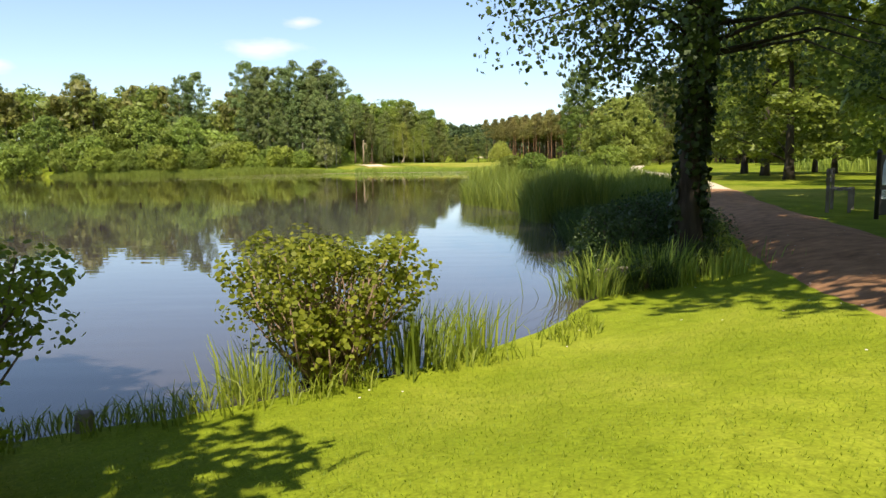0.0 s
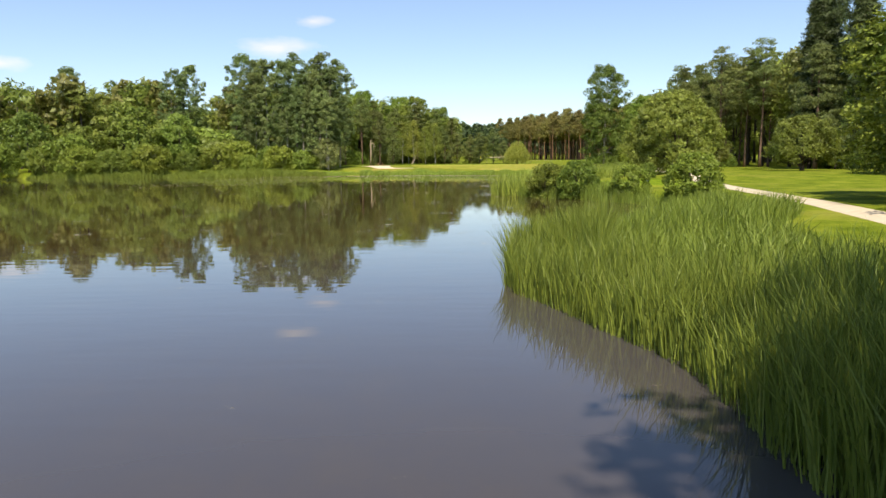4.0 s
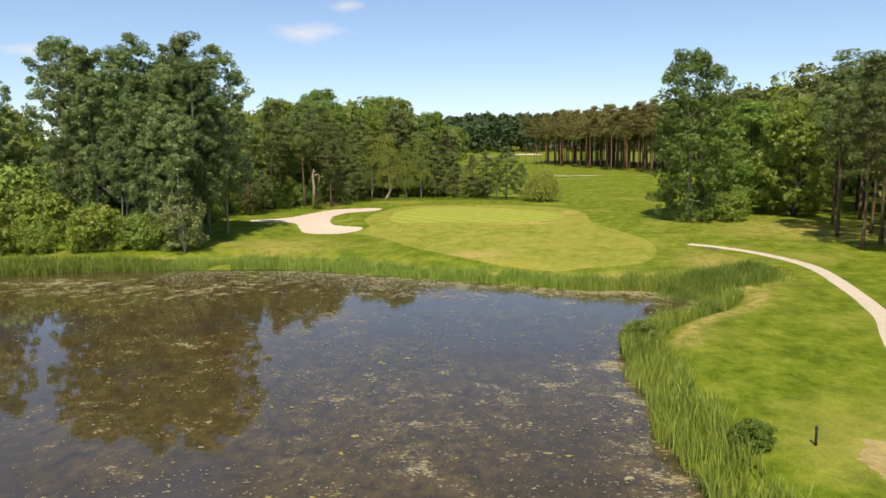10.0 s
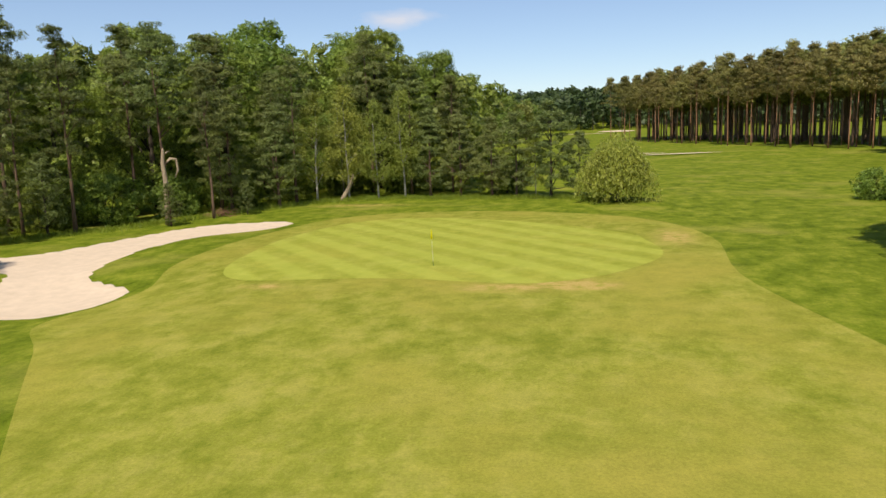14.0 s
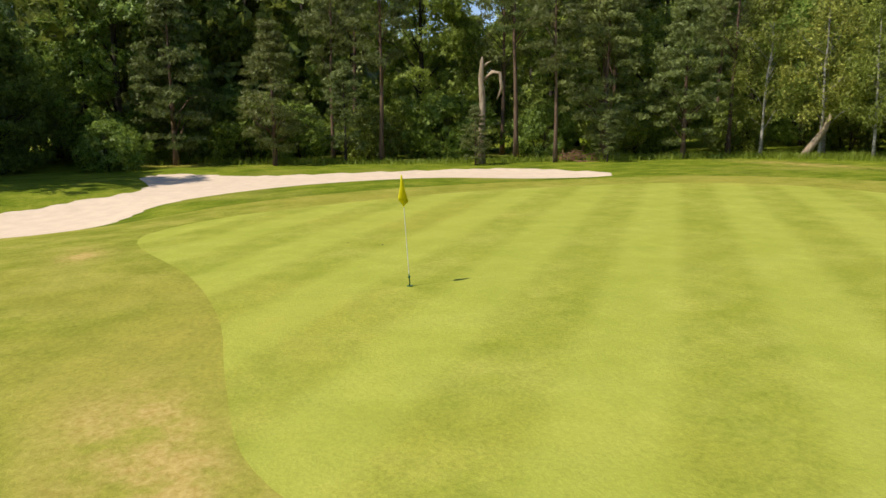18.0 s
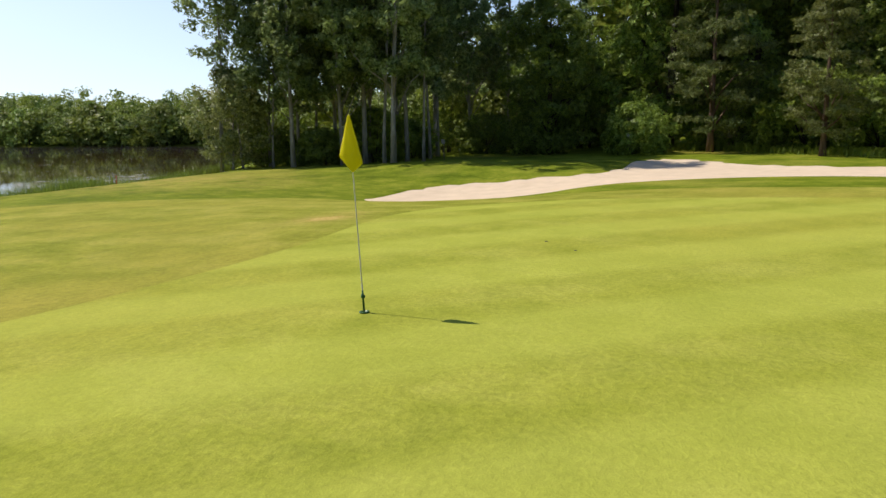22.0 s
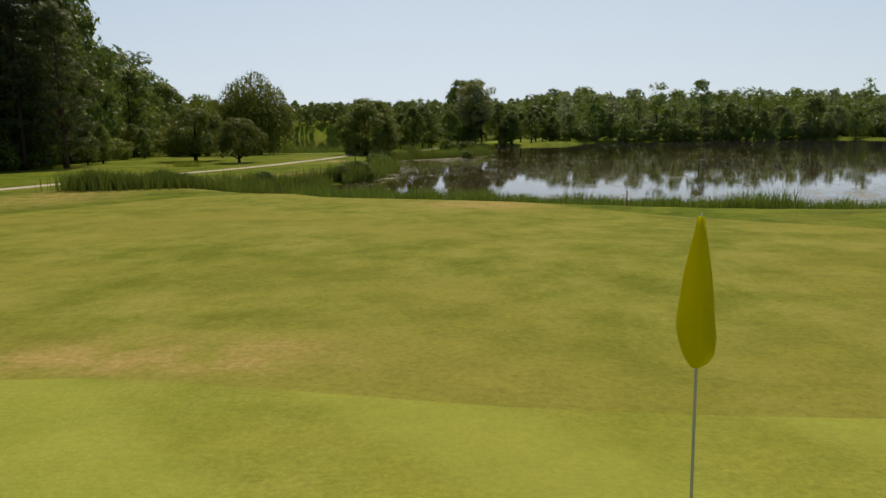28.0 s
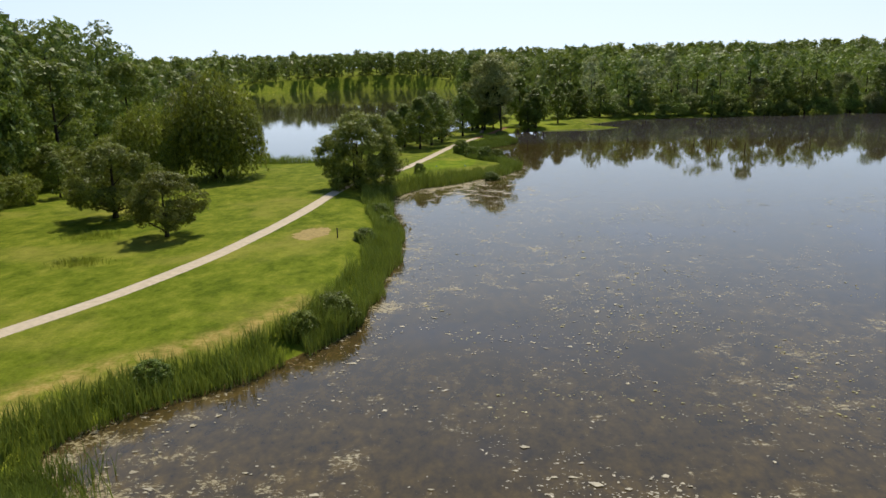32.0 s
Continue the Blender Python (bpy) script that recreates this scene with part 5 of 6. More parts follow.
# ---------------------------------------------------------------- willows


def weeping(name, label, seed, h, r, lobes, strands, size, leaves, drop=0.5):
    """A willow of several domes, from each of which curtains of twigs hang."""
    rng = np.random.default_rng(seed)
    domes = [(0.0, 0.0, 0.55 * r, h)]
    for ring, (count, out_by, wide, high) in enumerate(((lobes, 0.46, 0.42, 0.80), (lobes + 2, 0.68, 0.36, 0.58))):
        for k in range(count):
            a = 2 * math.pi * (k + 0.5 * ring + 0.5 * rng.random()) / count
            q = out_by * r * rng.uniform(0.85, 1.1)
            domes.append((math.cos(a) * q, math.sin(a) * q, wide * r * rng.uniform(0.85, 1.2), h * high * rng.uniform(0.88, 1.15)))
    pts, outs, tops = [], [], []
    for x, y, q, top in domes:
        for _ in range(int(strands * (q / r) ** 1.3)):
            a, u = rng.random() * 2 * math.pi, rng.random()
            w = q * math.sqrt(u) * (1 + 0.12 * math.sin(3 * a + seed))
            z = top - (1 - math.sqrt(max(0, 1 - u * 0.98))) * drop * h + rng.normal() * 0.02 * h
            ln = min(z - 0.02 * h, h * rng.uniform(0.22, 0.42))
            m = max(3, int(ln / (size * 0.5)))
            s = np.linspace(0, 1, m)
            o = np.array([math.cos(a), math.sin(a), 0.35])
            p0 = np.array([x + math.cos(a) * w, y + math.sin(a) * w, z])
            pts.append(p0 + np.column_stack([np.zeros(m), np.zeros(m), -s * ln]) + o * [1, 1, 0] * (np.sin(s * 2.2) * 0.07 * r)[:, None] + rng.normal(size=(m, 3)) * 0.03 * r)
            outs.append(np.tile(o, (m, 1)))
            tops.append(p0)
    c = np.array(tops)[rng.permutation(len(tops))[:26]]
    tree = tagged(new(name), label, "tree", name + "s")
    part("trunk", mesh_from("trunk", *joined(stem_and_limbs(rng, c, h * 0.8, r, 0.04 * h, 22)), B_DARK, True), tree)
    part("crown", mesh_quads("crown", cards(rng, np.concatenate(pts), size, np.concatenate(outs), 1.4, 0.5), leaves), tree)
    tree["used"] = 0
    return tree


big_willow = weeping("weeping_willow", "great weeping willow trailing to the ground", 5, 13.5, 6.4, 7, 300, 0.62, L_WILLOW, 0.30)
plant(big_willow, 37.0, -117.0)
plant(big_willow, 44.0, -112.5, 0.72, label="smaller weeping willow beside the great one")
small_willow = weeping("young_willow", "yellow-green young weeping willow by the green", 6, 6.9, 3.9, 6, 330, 0.34, L_YOUNG, 0.34)
plant(small_willow, 12.1, 35.2)

# ---------------------------------------------------------------- the flag


def solid(name, verts, faces, mat, parent, label="", smooth=True):
    return part(name, mesh_from(name, verts, faces, mat, smooth), parent, label)


def turned(profile, sides=16, at=(0, 0)):
    """A body of revolution from (radius, z) pairs."""
    v, f = [], []
    for r, z in profile:
        for k in range(sides):
            a = 2 * math.pi * k / sides
            v.append((at[0] + r * math.cos(a), at[1] + r * math.sin(a), z))
    for i in range(len(profile) - 1):
        for k in range(sides):
            a, b = i * sides + k, i * sides + (k + 1) % sides
            f.append((a, b, b + sides, a + sides))
    f.append(tuple(range(sides))[::-1])
    f.append(tuple(range((len(profile) - 1) * sides, len(profile) * sides)))
    return v, f


def box(sx, sy, sz, at=(0, 0, 0), bevel=0.01, rot=None):
    bm = bmesh.new()
    bmesh.ops.create_cube(bm, size=1)
    bmesh.ops.scale(bm, vec=(sx, sy, sz), verts=bm.verts)
    if bevel:
        bmesh.ops.bevel(bm, geom=bm.edges[:], offset=bevel, segments=2, affect="EDGES")
    if rot:
        bmesh.ops.rotate(bm, cent=(0, 0, 0), matrix=Euler([radians(q) for q in rot]).to_matrix(), verts=bm.verts)
    bmesh.ops.translate(bm, vec=at, verts=bm.verts)
    v, f = [tuple(q.co) for q in bm.verts], [tuple(q.index for q in p.verts) for p in bm.faces]
    bm.free()
    return v, f


M_POLE = plain("pole_white", (0.62, 0.62, 0.56), 0.35, 0, 0.08)
M_FERRULE = plain("ferrule_green", (0.02, 0.10, 0.035), 0.4, 0, 0.15)
M_FLAG = leafy("flag_cloth", (0.64, 0.58, 0.008), (0.74, 0.68, 0.012), 0.4, hues=(0.5, 0.5))
M_DARK = plain("dark_hole", (0.02, 0.02, 0.018), 0.8)
fz = gz(0, 0) + 0.026
flag = tagged(new("flagstick"), "limp yellow flag on a slim pole in the hole", "golf flag")
flag.location = (0, 0, fz)
flag.rotation_euler = (radians(3.2), radians(-0.6), 0)
solid("pole", *turned([(0.008, -0.08), (0.008, 0.3), (0.0065, 1.2), (0.006, 2.12), (0.002, 2.135)], 10), M_POLE, flag)
solid("ferrule", *turned([(0.012, 0.0), (0.012, 0.15), (0.026, 0.165), (0.022, 0.185), (0.011, 0.2), (0.009, 0.24)], 12), M_FERRULE, flag, "green plastic ferrule with a collar")
solid("cup_rim", *turned([(0.055, -0.01), (0.058, 0.006), (0.045, 0.008), (0.043, -0.01)], 20), M_FERRULE, flag, "dark rim of the hole")
fv, ff = [], []
NU, NV = 24, 24
ax, ay = math.cos(radians(115)), math.sin(radians(115))
for j in range(NV):
    w = j / (NV - 1)
    near, far = 0.010 + 0.125 * min(w / 0.72, (1 - w) / 0.28), 0.010 + 0.105 * min(w / 0.86, (1 - w) / 0.14)
    for i in range(NU):
        a = 2 * math.pi * i / NU
        c, d = math.cos(a), math.sin(a)
        across = c * (far if c > 0 else near)
        deep = d * (0.010 + 0.30 * min(near, far)) * (1 + 0.35 * math.cos(3 * a + 2 * w)) + 0.02 * math.sin(5 * across / 0.12) * w
        fv.append((across * ax - deep * ay, across * ay + deep * ax, 2.125 - 0.60 * w))
for j in range(NV - 1):
    for i in range(NU):
        k = (i + 1) % NU
        ff.append((j * NU + i, j * NU + k, (j + 1) * NU + k, (j + 1) * NU + i))
cloth = solid("flag", fv, ff, M_FLAG, flag, "yellow triangular cloth hanging limp")

# ---------------------------------------------------------------- small things round the green and lake


def stake(x, y, h, r, mat, label):
    ob = tagged(new("marker_stake"), label, "stake")
    ob.location = (x, y, gz(x, y))
    solid("post", *turned([(r, -0.15), (r, h * 0.96), (r * 0.7, h)], 10), mat, ob)
    solid("cap", *turned([(r * 1.15, h * 0.9), (r * 1.15, h), (r * 0.5, h + r)], 10), mat, ob)
    return ob


M_RED = plain("stake_red", (0.42, 0.09, 0.04), 0.5)
M_BLACK = plain("post_black", (0.03, 0.03, 0.03), 0.6)
M_WOOD = bark("weathered_wood", (0.12, 0.10, 0.08), (0.34, 0.29, 0.23), 0.2, 9)
stake(-6.3, -30.4, 0.7, 0.025, M_RED, "red wooden hazard stake in dry grass")
stake(-23.5, -27.5, 0.7, 0.025, M_RED, "red wooden hazard stake near the reeds")
stake(14.4, -79.9, 0.75, 0.05, M_BLACK, "short black marker post by the bank")
stake(-1.55, -180.7, 0.5, 0.025, M_RED, "red wooden hazard stake beside the reeds")
M_ROCK = plain("pale_rock", (0.13, 0.12, 0.10), 0.9, 0, 0.5, 9)
for x, y, s in ((-2.35, -181.5, 0.2), (-2.6, -182.5, 0.24)):
    bm = bmesh.new()
    bmesh.ops.create_icosphere(bm, subdivisions=3, radius=1)
    for v in bm.verts:
        k = 1 + 0.16 * math.sin(3.1 * v.co.x + 2 * v.co.z + x) + 0.12 * math.sin(4.3 * v.co.y + 5 * x)
        v.co = Vector((v.co.x * k * s, v.co.y * k * s * 0.7, v.co.z * k * s * 0.45))
    rock_me = bpy.data.meshes.new("rock")
    bm.to_mesh(rock_me)
    bm.free()
    rock_me.materials.append(M_ROCK)
    rock = tagged(new("rock", rock_me), "pale flat stone at the foot of the bank", "rock", "bank stones")
    rock.location = (x, y, max(gz(x, y), WATER) - 0.03)

for x, y in ((-4.41, 1.49), (-5.18, 0.84)):
    divot = tagged(new("divot"), "small dark turf divot on the green", "divot", "divots")
    divot.location = (x, y, gz(x, y) + 0.021)
    solid("clod", *turned([(0.028, -0.02), (0.025, 0.005), (0.012, 0.009)], 9), M_DARK, divot)


def patch(name, x, y, rx, ry, turn, mat, label, lift, seed):
    rng = np.random.default_rng(seed)
    n = 40
    a = np.linspace(0, 2 * math.pi, n, endpoint=False)
    k = 1 + 0.16 * np.sin(2 * a + seed) + 0.1 * np.sin(5 * a + 2 * seed) + 0.07 * rng.normal(size=n)
    c, s = math.cos(radians(turn)), math.sin(radians(turn))
    px, py = np.cos(a) * rx * k, np.sin(a) * ry * k
    return sheet(name, np.column_stack([x + px * c - py * s, y + px * s + py * c]), min(rx, ry) * 0.5, lift, mat, label, "bare patch")


for x, y, rx, ry, tn, sd in ((29.5, 124, 7.5, 1.7, 5, 7), (21, 131, 6, 1.6, -8, 8), (6, 420, 16, 5, 0, 9), (30, 440, 12, 5, 0, 10)):
    patch("far_bunker", x, y, rx, ry, tn, M_SAND, "distant pale sand bunker on the fairway", 0.25, sd)
patch("clearing", -44.5, 2.6, 4.5, 2.2, 30, M_APRON, "sunlit gap of grass between the trees", 0.03, 11)

patch("bare_patch", 16.8, -81.6, 1.3, 2.2, 10, plain("dry_soil", (0.34, 0.26, 0.10), 0.95, 0, 0.3, 4.0, 0.1), "dry bare patch in the grass beside the path", 0.012, 13)
# tee on the headland
TEE = spline([(4.2, -134.5), (8.0, -135), (10.6, -129), (11.6, -123.5), (9.6, -121.5), (5.6, -123.5), (4.0, -128)], 5)
sheet("tee", TEE, 1.0, 0.016, M_TEE, "closely mown teeing ground on the headland", "tee")
for x, y, col in ((5.2, -125.3, (0.03, 0.09, 0.38)), (9.2, -125.2, (0.03, 0.09, 0.38)), (6.0, -132.8, (0.62, 0.52, 0.02))):
    marker = tagged(new("tee_marker"), ("small blue tee marker on mown grass", "small yellow tee marker on mown grass")[col[0] > 0.1], "tee marker", "tee markers")
    marker.location = (x, y, gz(x, y) + 0.015)
    paint = plain("marker_paint", col, 0.4, 0, 0.08)
    solid("dome", *turned([(0.075, 0.0), (0.08, 0.02), (0.07, 0.07), (0.045, 0.105), (0.012, 0.118)], 14), paint, marker)
    solid("spike", *turned([(0.012, -0.12), (0.012, 0.005)], 8), M_FERRULE, marker)

# culvert under the path
culvert = tagged(new("culvert"), "small stone culvert arch carrying the path over a ditch", "culvert")
culvert.location = (27.4, -26.9, gz(27.4, -26.9))
culvert.rotation_euler = (0, 0, radians(125))
M_STONE = plain("culvert_stone", (0.16, 0.14, 0.11), 0.85, 0, 0.3, 5)
for side in (-1.15, 1.15):
    v, f = [], []
    for k in range(13):
        a = math.pi * k / 12
        for r in (0.28, 0.52):
            for t in (-0.09, 0.09):
                v.append((math.cos(a) * r, side + t, -0.55 + math.sin(a) * r))
    for k in range(12):
        b = k * 4
        f += [(b, b + 4, b + 6, b + 2), (b + 1, b + 3, b + 7, b + 5), (b + 2, b + 6, b + 7, b + 3), (b, b + 1, b + 5, b + 4)]
    solid("arch", v, f, M_STONE, culvert, smooth=False)
    solid("kerb", *box(1.3, 0.2, 0.12, (0, side, 0.0), 0.02), M_STONE, culvert, smooth=False)

# broken tree, leaning stem and brushwood by the wood
M_DEAD = bark("bare_wood", (0.20, 0.15, 0.10), (0.52, 0.42, 0.30), 0.25, 6)
snag = tagged(new("broken_tree"), "bleached broken trunk with a torn hanging limb", "dead tree")
snag.location = (-30.4, 21.3, gz(-30.4, 21.3))
solid("trunk", *tube([(0, 0, -0.2), (0.05, 0, 2.0), (0.1, 0.05, 4.2), (0.0, 0, 5.8), (0.12, 0, 7.0), (0.16, 0, 7.3)], [0.3, 0.25, 0.22, 0.2, 0.13, 0.03], 9), M_DEAD, snag)
solid("limb", *tube([(0.05, 0.05, 5.6), (0.45, 0.6, 6.3), (0.8, 1.0, 6.2), (0.85, 1.15, 5.2), (0.6, 0.9, 4.4)], [0.15, 0.14, 0.13, 0.12, 0.03], 7), M_DEAD, snag)
solid("branch", *tube([(0.0, 0, 6.5), (0.3, 0.35, 6.9), (0.6, 0.5, 7.0)], [0.09, 0.06, 0.01], 6), M_DEAD, snag)
lean = tagged(new("leaning_trunk"), "stout trunk leaning over at the wood's edge", "dead tree")
lean.location = (-20.4, 42.6, gz(-20.4, 42.6))
solid("trunk", *tube([(0, 0, -0.2), (0.55, 0.45, 0.9), (1.1, 0.9, 2.0), (1.35, 1.1, 3.1)], [0.3, 0.26, 0.22, 0.1], 9), M_DEAD, lean)
brush = tagged(new("brush_pile"), "heap of reddish brushwood among the pines", "brushwood")
brush.location = (-28.6, 28.4, gz(-28.6, 28.4))
bp = []
for i in range(70):
    a, r = rr.random() * 6.28, rr.random() * 1.6
    c0 = np.array([math.cos(a) * r, math.sin(a) * r, max(0.05, 0.9 - r * 0.5) * rr.random()])
    d0 = rr.normal(size=3) * [1, 1, 0.35]
    bp.append(tube([c0 - d0 * 0.6, c0, c0 + d0 * 0.6], [0.02, 0.025, 0.008], 4))
solid("branches", *joined(bp), plain("brushwood", (0.24, 0.12, 0.07), 0.9), brush)
for x, y in ((-39.0, -14.0), (-41.8, -2.0)):
    post_sign = tagged(new("notice"), "small pale notice on a post at the wood", "sign")
    post_sign.location = (x, y, gz(x, y))
    solid("post", *turned([(0.04, -0.2), (0.04, 1.3), (0.02, 1.33)], 8), M_WOOD, post_sign)
    solid("board", *box(0.36, 0.03, 0.28, (0.0, -0.05, 1.25), 0.008, (0, 0, 60)), M_POLE, post_sign, smooth=False)

dead = tagged(new("bare_tree"), "leafless grey tree standing among the conifers", "dead tree")
dead.location = (54.5, -84, gz(54.5, -84))
rd = np.random.default_rng(14)
solid("trunk", *tube([(0, 0, -0.3), (0.1, 0, 6), (-0.1, 0.1, 12), (0.0, 0.1, 19.5)], [0.24, 0.19, 0.13, 0.02], 8), B_GREY, dead)
for k in range(15):
    z0, a, ln = 9 + 9 * rd.random(), rd.random() * 6.28, 2.0 + 2.2 * rd.random()
    e0 = np.array([math.cos(a) * ln * 0.55, math.sin(a) * ln * 0.55, z0 + ln])
    solid("branch", *tube([(0, 0.05, z0), e0 * [0.6, 0.6, 0] + [0, 0, z0 + 0.45 * ln], e0], [0.07, 0.045, 0.01], 5), B_GREY, dead)

# ---------------------------------------------------------------- the bank at the start
ivy_tree = tagged(new("ivied_tree"), "tall poplar whose trunk is wrapped in ivy", "tree")
tx, ty = -1.85, -185.6
ivy_tree.location = (tx, ty, gz(tx, ty))
rng = np.random.default_rng(9)
low = []
for _ in range(44):          # hanging sprays towards the lake
    x = rng.uniform(-2.5, -0.2)
    low.append((x, rng.uniform(-2.2, 0.2), 2.3 + max(0, (-1.3 - x)) * 0.6 + rng.uniform(0.0, 1.4)))
for _ in range(34):          # and over the path
    low.append((rng.uniform(0.5, 5.0), rng.uniform(-1.5, 5.0), rng.uniform(2.4, 4.6)))
low = np.array(low)
high = crown_clusters(rng, 17, 5.4, 0.37, dome, 170, 0.4) + np.array([1.9, 0.0, 0.0])
trunk_path = [(0, 0, -0.25), (0.02, 0, 0.6), (0.06, 0.02, 1.6), (0.1, 0.0, 2.6), (0.16, 0.0, 3.6), (0.2, 0.1, 7), (0.1, 0.1, 11), (0.15, 0, 15.5)]
tp = [tube(trunk_path, [0.22, 0.17, 0.155, 0.16, 0.155, 0.13, 0.09, 0.02], 12), tube([(0.12, 0, 2.7), (0.45, 0.1, 4.0), (0.8, 0.2, 6.5)], [0.12, 0.1, 0.04], 8)]
for e in list(low[::2]) + list(high[::4]) + [np.array([x, y, 7.5]) for x, y in ((-1.5, -4), (0.8, -4.2), (-1.0, -2.2), (1.6, -2.6), (2.0, -4.6), (-1.0, -7.2), (1.2, -7.6), (0.2, -6.0))]:
    s0 = np.array([0.12, 0.0, min(14, max(2.1, e[2] + 0.25 - 0.1 * math.hypot(e[0], e[1])))])
    if e[2] > 6:
        s0[2] = e[2] - 0.4 * math.hypot(e[0], e[1])
    tp.append(tube([s0, (s0 + e) / 2 + [0, 0, 0.35], e], [0.035, 0.02, 0.005], 5))
solid("trunk", *joined(tp), B_DARK, ivy_tree)
# unseen leaf clumps above the view, added to shade lawn and bank
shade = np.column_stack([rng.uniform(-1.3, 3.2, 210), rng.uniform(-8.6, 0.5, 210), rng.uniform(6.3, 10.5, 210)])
part("upper_foliage", mesh_quads("upper_foliage", puffs(rng, shade, 80, 0.5, 0.16, 0.7, 0.2, 0.85, 4), L_SHADED), ivy_tree)
# low sprays coloured near black, as silhouettes in shade
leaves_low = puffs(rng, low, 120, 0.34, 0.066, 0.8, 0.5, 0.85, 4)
part("low_foliage", mesh_quads("low_foliage", leaves_low, L_SHADED), ivy_tree)
part("crown", mesh_quads("crown", puffs(rng, high, 60, 0.8, 0.6, 0.8, 0, 0.85, 4), L_SILVER), ivy_tree)
n = 2600
zz_i = rng.uniform(0.35, 4.2, n) ** 1.0
ang = rng.random(n) * 2 * math.pi
keep = (np.sin(ang * 2 + zz_i * 3) + zz_i * 0.9) > 0.4
zz_i, ang = zz_i[keep], ang[keep]
o = np.column_stack([np.cos(ang), np.sin(ang), np.full(len(ang), 0.2)])
cx = np.interp(zz_i, [q[2] for q in trunk_path], [q[0] for q in trunk_path])
pos = np.column_stack([cx, np.zeros(len(cx)), zz_i]) + o * [1, 1, 0] * rng.uniform(0.15, 0.235, len(ang))[:, None]
L_IVY = leafy("ivy_leaves", (0.012, 0.030, 0.006), (0.06, 0.10, 0.025), 0.15)
part("ivy", mesh_quads("ivy", cards(rng, pos, 0.085, o, 0.4, 0.9), L_IVY), ivy_tree, "glossy dark ivy leaves")
# the scrub's leaves carry the overhanging shade in their dark colour
bramble = make_tree("bramble", "bramble and nettle scrub under the ivied tree, coloured darker for shade", 88, 1.0, 0.75, 0.0, dome, 60, 55, 0.055, 0.16, 0.02, B_DARK, L_SHADED, 14, stems=4, category="shrub", inner=0.4, corners=4, slim=0.6)
for x, y, s in ((-2.7, -185.3, 0.62), (-2.3, -184.4, 0.8), (-1.7, -183.4, 0.95), (-1.2, -182.3, 0.9), (-2.6, -186.3, 0.5), (-1.4, -184.9, 0.7), (-2.2, -182.6, 0.8), (-1.6, -181.2, 0.8), (-1.9, -186.3, 0.45), (-0.9, -183.4, 0.6), (-1.9, -183.9, 0.9), (-2.3, -183.2, 0.85), (-1.0, -181.4, 0.8), (-2.7, -186.8, 0.42)):
    plant(bramble, x, y, s * 1.22)


def alder_bush(name, label, seed, h, r, n_cl, per, twigs):
    rng = np.random.default_rng(seed)
    c = crown_clusters(rng, h, r, 0.3, lambda u: 0.55 + 0.5 * u if u < 0.75 else 0.75, n_cl, 0.3)
    ob = tagged(new(name), label, "shrub")
    pieces = []
    for e in list(c) + [rng.normal(size=3) * [0.3 * r, 0.3 * r, 0.02] + [0, 0, h * rng.uniform(0.4, 0.8)] for _ in range(twigs)]:
        b0 = np.array([rng.normal() * 0.06, rng.normal() * 0.06, -0.1])
        m0 = (b0 + e) / 2 + rng.normal(size=3) * 0.06
        pieces.append(tube([b0, m0, e], [0.011, 0.007, 0.003], 5))
    solid("branching", *joined(pieces), plain("twig_bark", (0.20, 0.14, 0.09), 0.8), ob)
    part("leaves", mesh_quads("leaves", puffs(rng, c, per, 0.10, 0.029, 0.8, 0.1, 0.88, 6), L_SHRUB, 6), ob)
    ob["used"] = 0
    return ob


spots = np.column_stack([rr.uniform(-9.0, -0.5, 110000), rr.uniform(-193.4, -184.5, 110000)])
spots = spots[(inside_by(spots, LAKE_C) < -0.25) & (rr.random(len(spots)) < np.clip((-184 - spots[:, 1]) / 7, 0.15, 1) * np.clip((0.6 - np.abs(spots[:, 0] + 4)) / 3 + 1.2, 0, 1))]
on_path = np.min(np.hypot(spots[:, None, 0] - ROUTE_C[None, :60, 0], spots[:, None, 1] - ROUTE_C[None, :60, 1]), 1) < 0.85
spots = spots[~on_path]
tagged(new("lawn_grass", blades("lawn_grass", np.column_stack([spots, ground_z(spots[:, 0], spots[:, 1])]), 0.018, 0.0035, L_LAWN, rr, 1.2)), "short bright lawn grass on the bank", "grass", kind="stuff")
bush = alder_bush("alder_bush", "young alder bush with round yellow-green leaves", 3, 1.05, 0.62, 120, 66, 70)
plant(bush, -5.75, -189.85, 1.0, 20, wide=1.22, sink=0.0)
plant(bush, -7.47, -191.75, 1.12, 200, sink=0.0, label="shaded alder bush with dark round leaves")
plant(bush, -8.0, -192.4, 1.3, 80, sink=0.0, label="shaded alder bush with dark round leaves")

stump = tagged(new("mooring_post"), "short rotten wooden post in the shallows", "post")
stump.location = (-6.98, -190.85, WATER)
solid("post", *turned([(0.055, -0.4), (0.052, 0.1), (0.045, 0.125), (0.02, 0.13)], 9), M_WOOD, stump)
plank = tagged(new("plank_step"), "weathered timber step at the waterside", "step")
plank.location = (-3.0, -186.55, WATER + 0.22)
plank.rotation_euler = (radians(3), radians(-4), radians(12))
solid("beam", *box(0.42, 0.14, 0.09, (0, 0, 0), 0.012), M_WOOD, plank, smooth=False)
solid("peg", *turned([(0.03, -0.4), (0.03, 0.0)], 7, (-0.16, -0.09)), M_WOOD, plank)
solid("peg", *turned([(0.03, -0.4), (0.03, 0.0)], 7, (0.16, -0.09)), M_WOOD, plank)

sign = tagged(new("information_sign"), "dark framed information panel with an arched top", "sign")
sign.location = (2.25, -183.0, gz(2.25, -183.0))
sign.rotation_euler = (0, 0, radians(32))
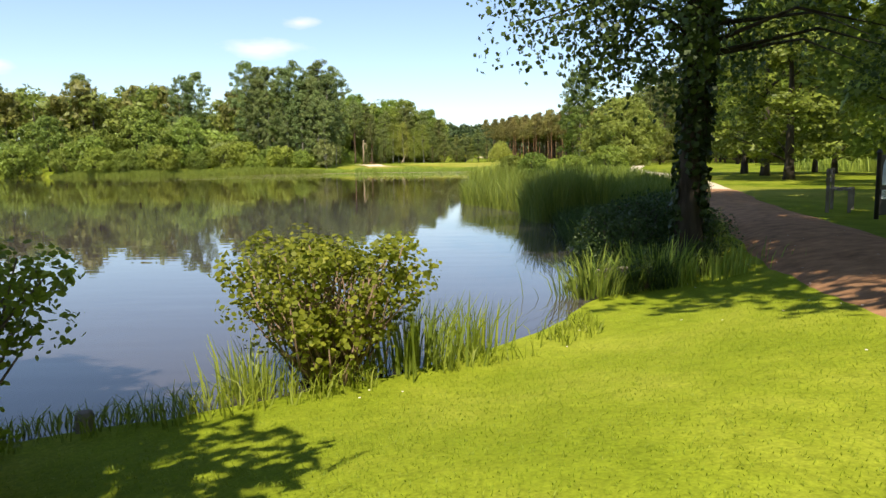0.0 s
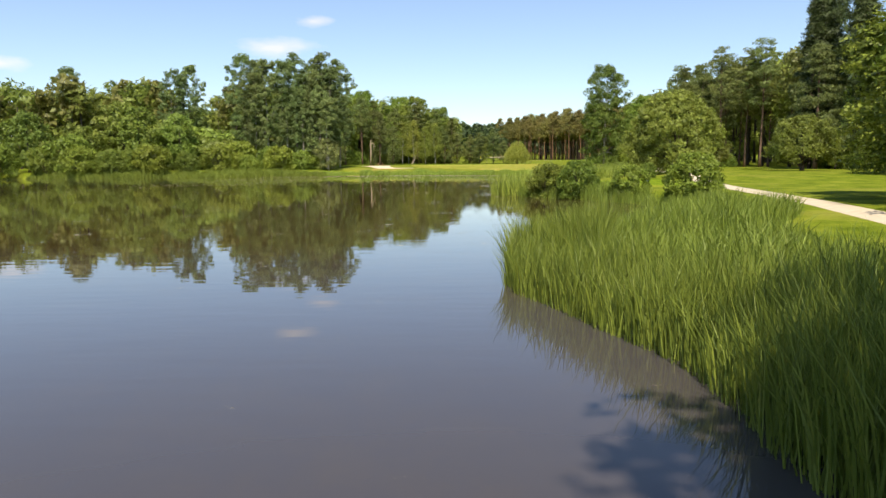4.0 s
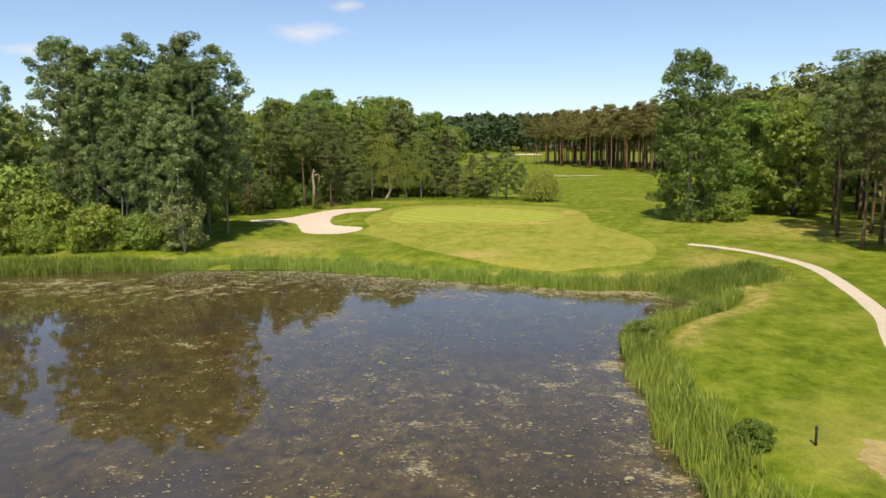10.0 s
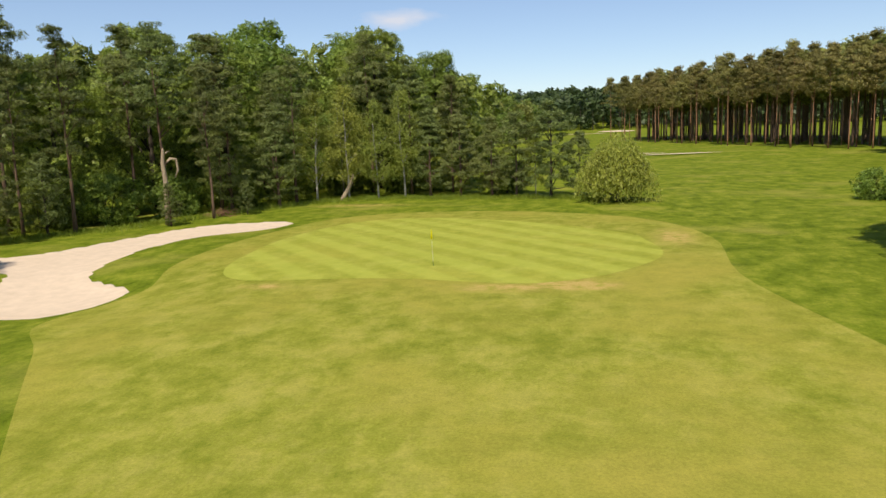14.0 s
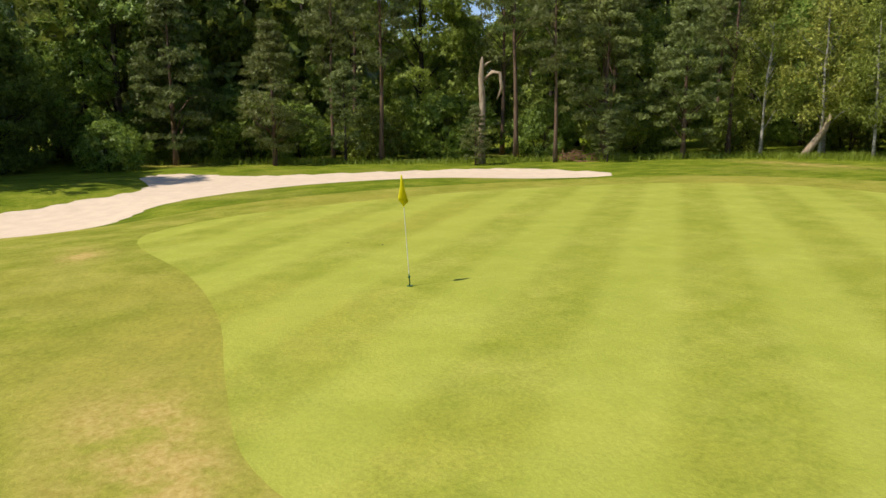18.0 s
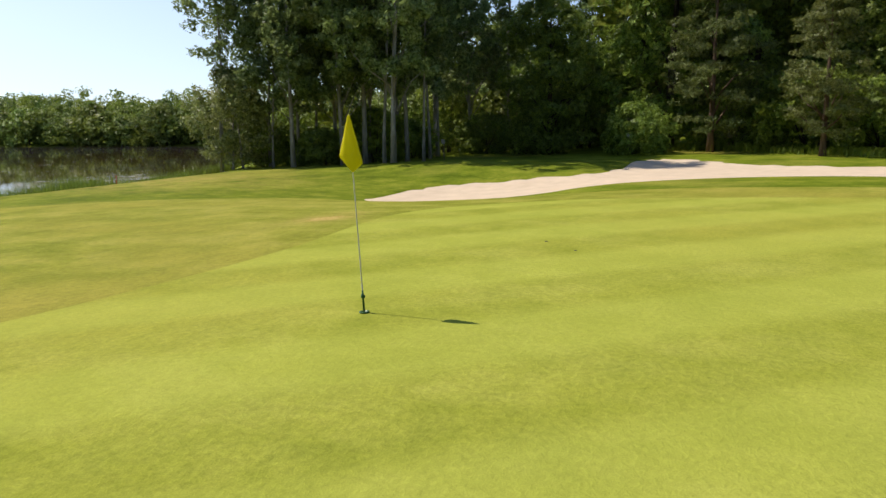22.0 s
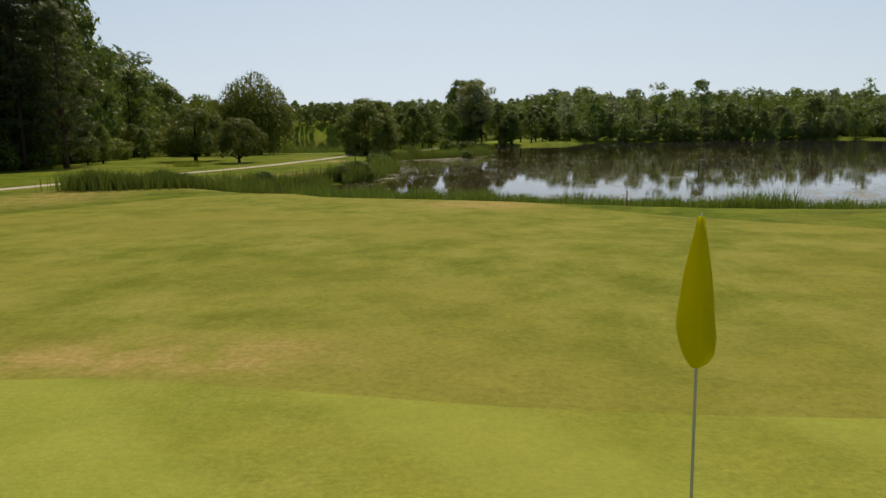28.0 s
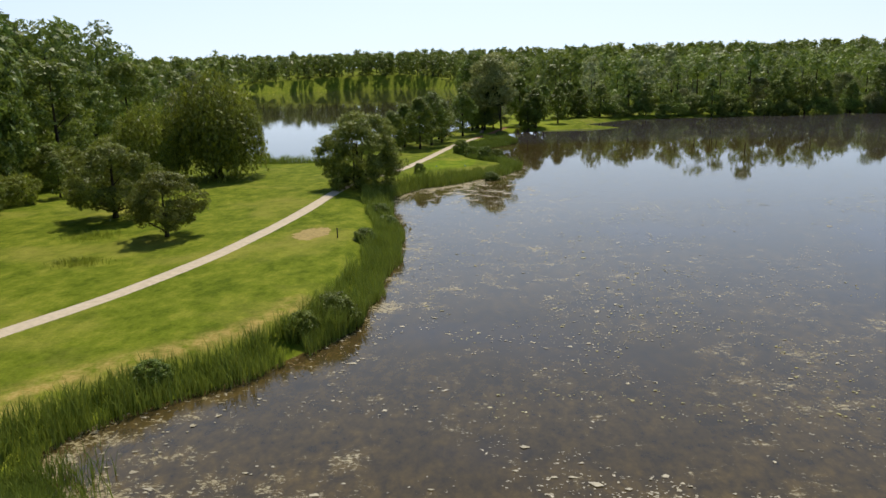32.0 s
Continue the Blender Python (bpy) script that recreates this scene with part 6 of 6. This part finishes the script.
M_FRAME = plain("sign_frame", (0.035, 0.03, 0.027), 0.6)
M_PANEL = plain("sign_panel", (0.42, 0.52, 0.60), 0.3, 0, 0.25, 14)
M_PAPER = plain("sign_paper", (0.75, 0.76, 0.74), 0.5, 0, 0.06)
solid("backboard", *box(0.46, 0.05, 0.98, (0, 0, 0.55), 0.01), M_FRAME, sign, smooth=False)
solid("post", *turned([(0.035, -0.3), (0.035, 1.06), (0.05, 1.08), (0.02, 1.13)], 10, (-0.23, 0)), M_FRAME, sign)
solid("post", *turned([(0.035, -0.3), (0.035, 1.06), (0.05, 1.08), (0.02, 1.13)], 10, (0.23, 0)), M_FRAME, sign)
av = [(-0.16, -0.03, 0.55), (0.16, -0.03, 0.55)] + [(0.16 * math.cos(a), -0.03, 0.80 + 0.2 * math.sin(a)) for a in np.linspace(0, math.pi, 12)]
solid("panel", av + [(x, -0.026, z) for x, y, z in av], [tuple(range(len(av)))] + [(i, (i + 1) % len(av), (i + 1) % len(av) + len(av), i + len(av)) for i in range(len(av))], M_PANEL, sign, "pale blue map panel", False)
paper = solid("notice", *box(0.32, 0.012, 0.15, (0, -0.03, 0.40), 0.003), M_PAPER, sign, "white notice below the map", False)
for r in range(3):
    solid("text_bar", *box(0.22, 0.004, 0.012, (0, -0.038, 0.44 - r * 0.035), 0), M_FRAME, paper, smooth=False)

bench = tagged(new("bench"), "old dark wooden bench in the shade", "bench")
bench.location = (2.65, -181.0, gz(2.65, -181.0))
bench.rotation_euler = (0, 0, radians(58))
for k in range(3):
    solid("seat_slat", *box(1.3, 0.1, 0.035, (0, -0.13 + 0.13 * k, 0.43), 0.008), M_WOOD, bench, smooth=False)
for k in range(2):
    solid("back_slat", *box(1.3, 0.03, 0.1, (0, 0.22, 0.6 + 0.15 * k), 0.008), M_WOOD, bench, smooth=False)
for sx in (-0.55, 0.55):
    for sy, hh in ((-0.16, 0.43), (0.2, 0.82)):
        solid("leg", *box(0.06, 0.06, hh + 0.1, (sx, sy, hh / 2 - 0.05), 0.006), M_WOOD, bench, smooth=False)

M_DAISY = plain("daisy_white", (0.8, 0.8, 0.76), 0.7, 0, 0.05)
ds = np.column_stack([rr.uniform(-6, 1.5, 180), rr.uniform(-191.5, -184.5, 180)])
ds = ds[(inside_by(ds, LAKE_C) < -0.4) & (lattice_noise(ds[:, 0], ds[:, 1], 1.2, 4) > 0.55)]
dz = ground_z(ds[:, 0], ds[:, 1]) + 0.05
da = np.linspace(0, 2 * math.pi, 6, endpoint=False)
dv = np.stack([ds[:, :1] + np.cos(da) * 0.009, ds[:, 1:] + np.sin(da) * 0.009, np.repeat(dz[:, None], 6, 1)], -1)
tagged(new("daisies", mesh_quads("daisies", dv, M_DAISY, 6)), "tiny white daisies dotted over the lawn", "flowers", kind="stuff")
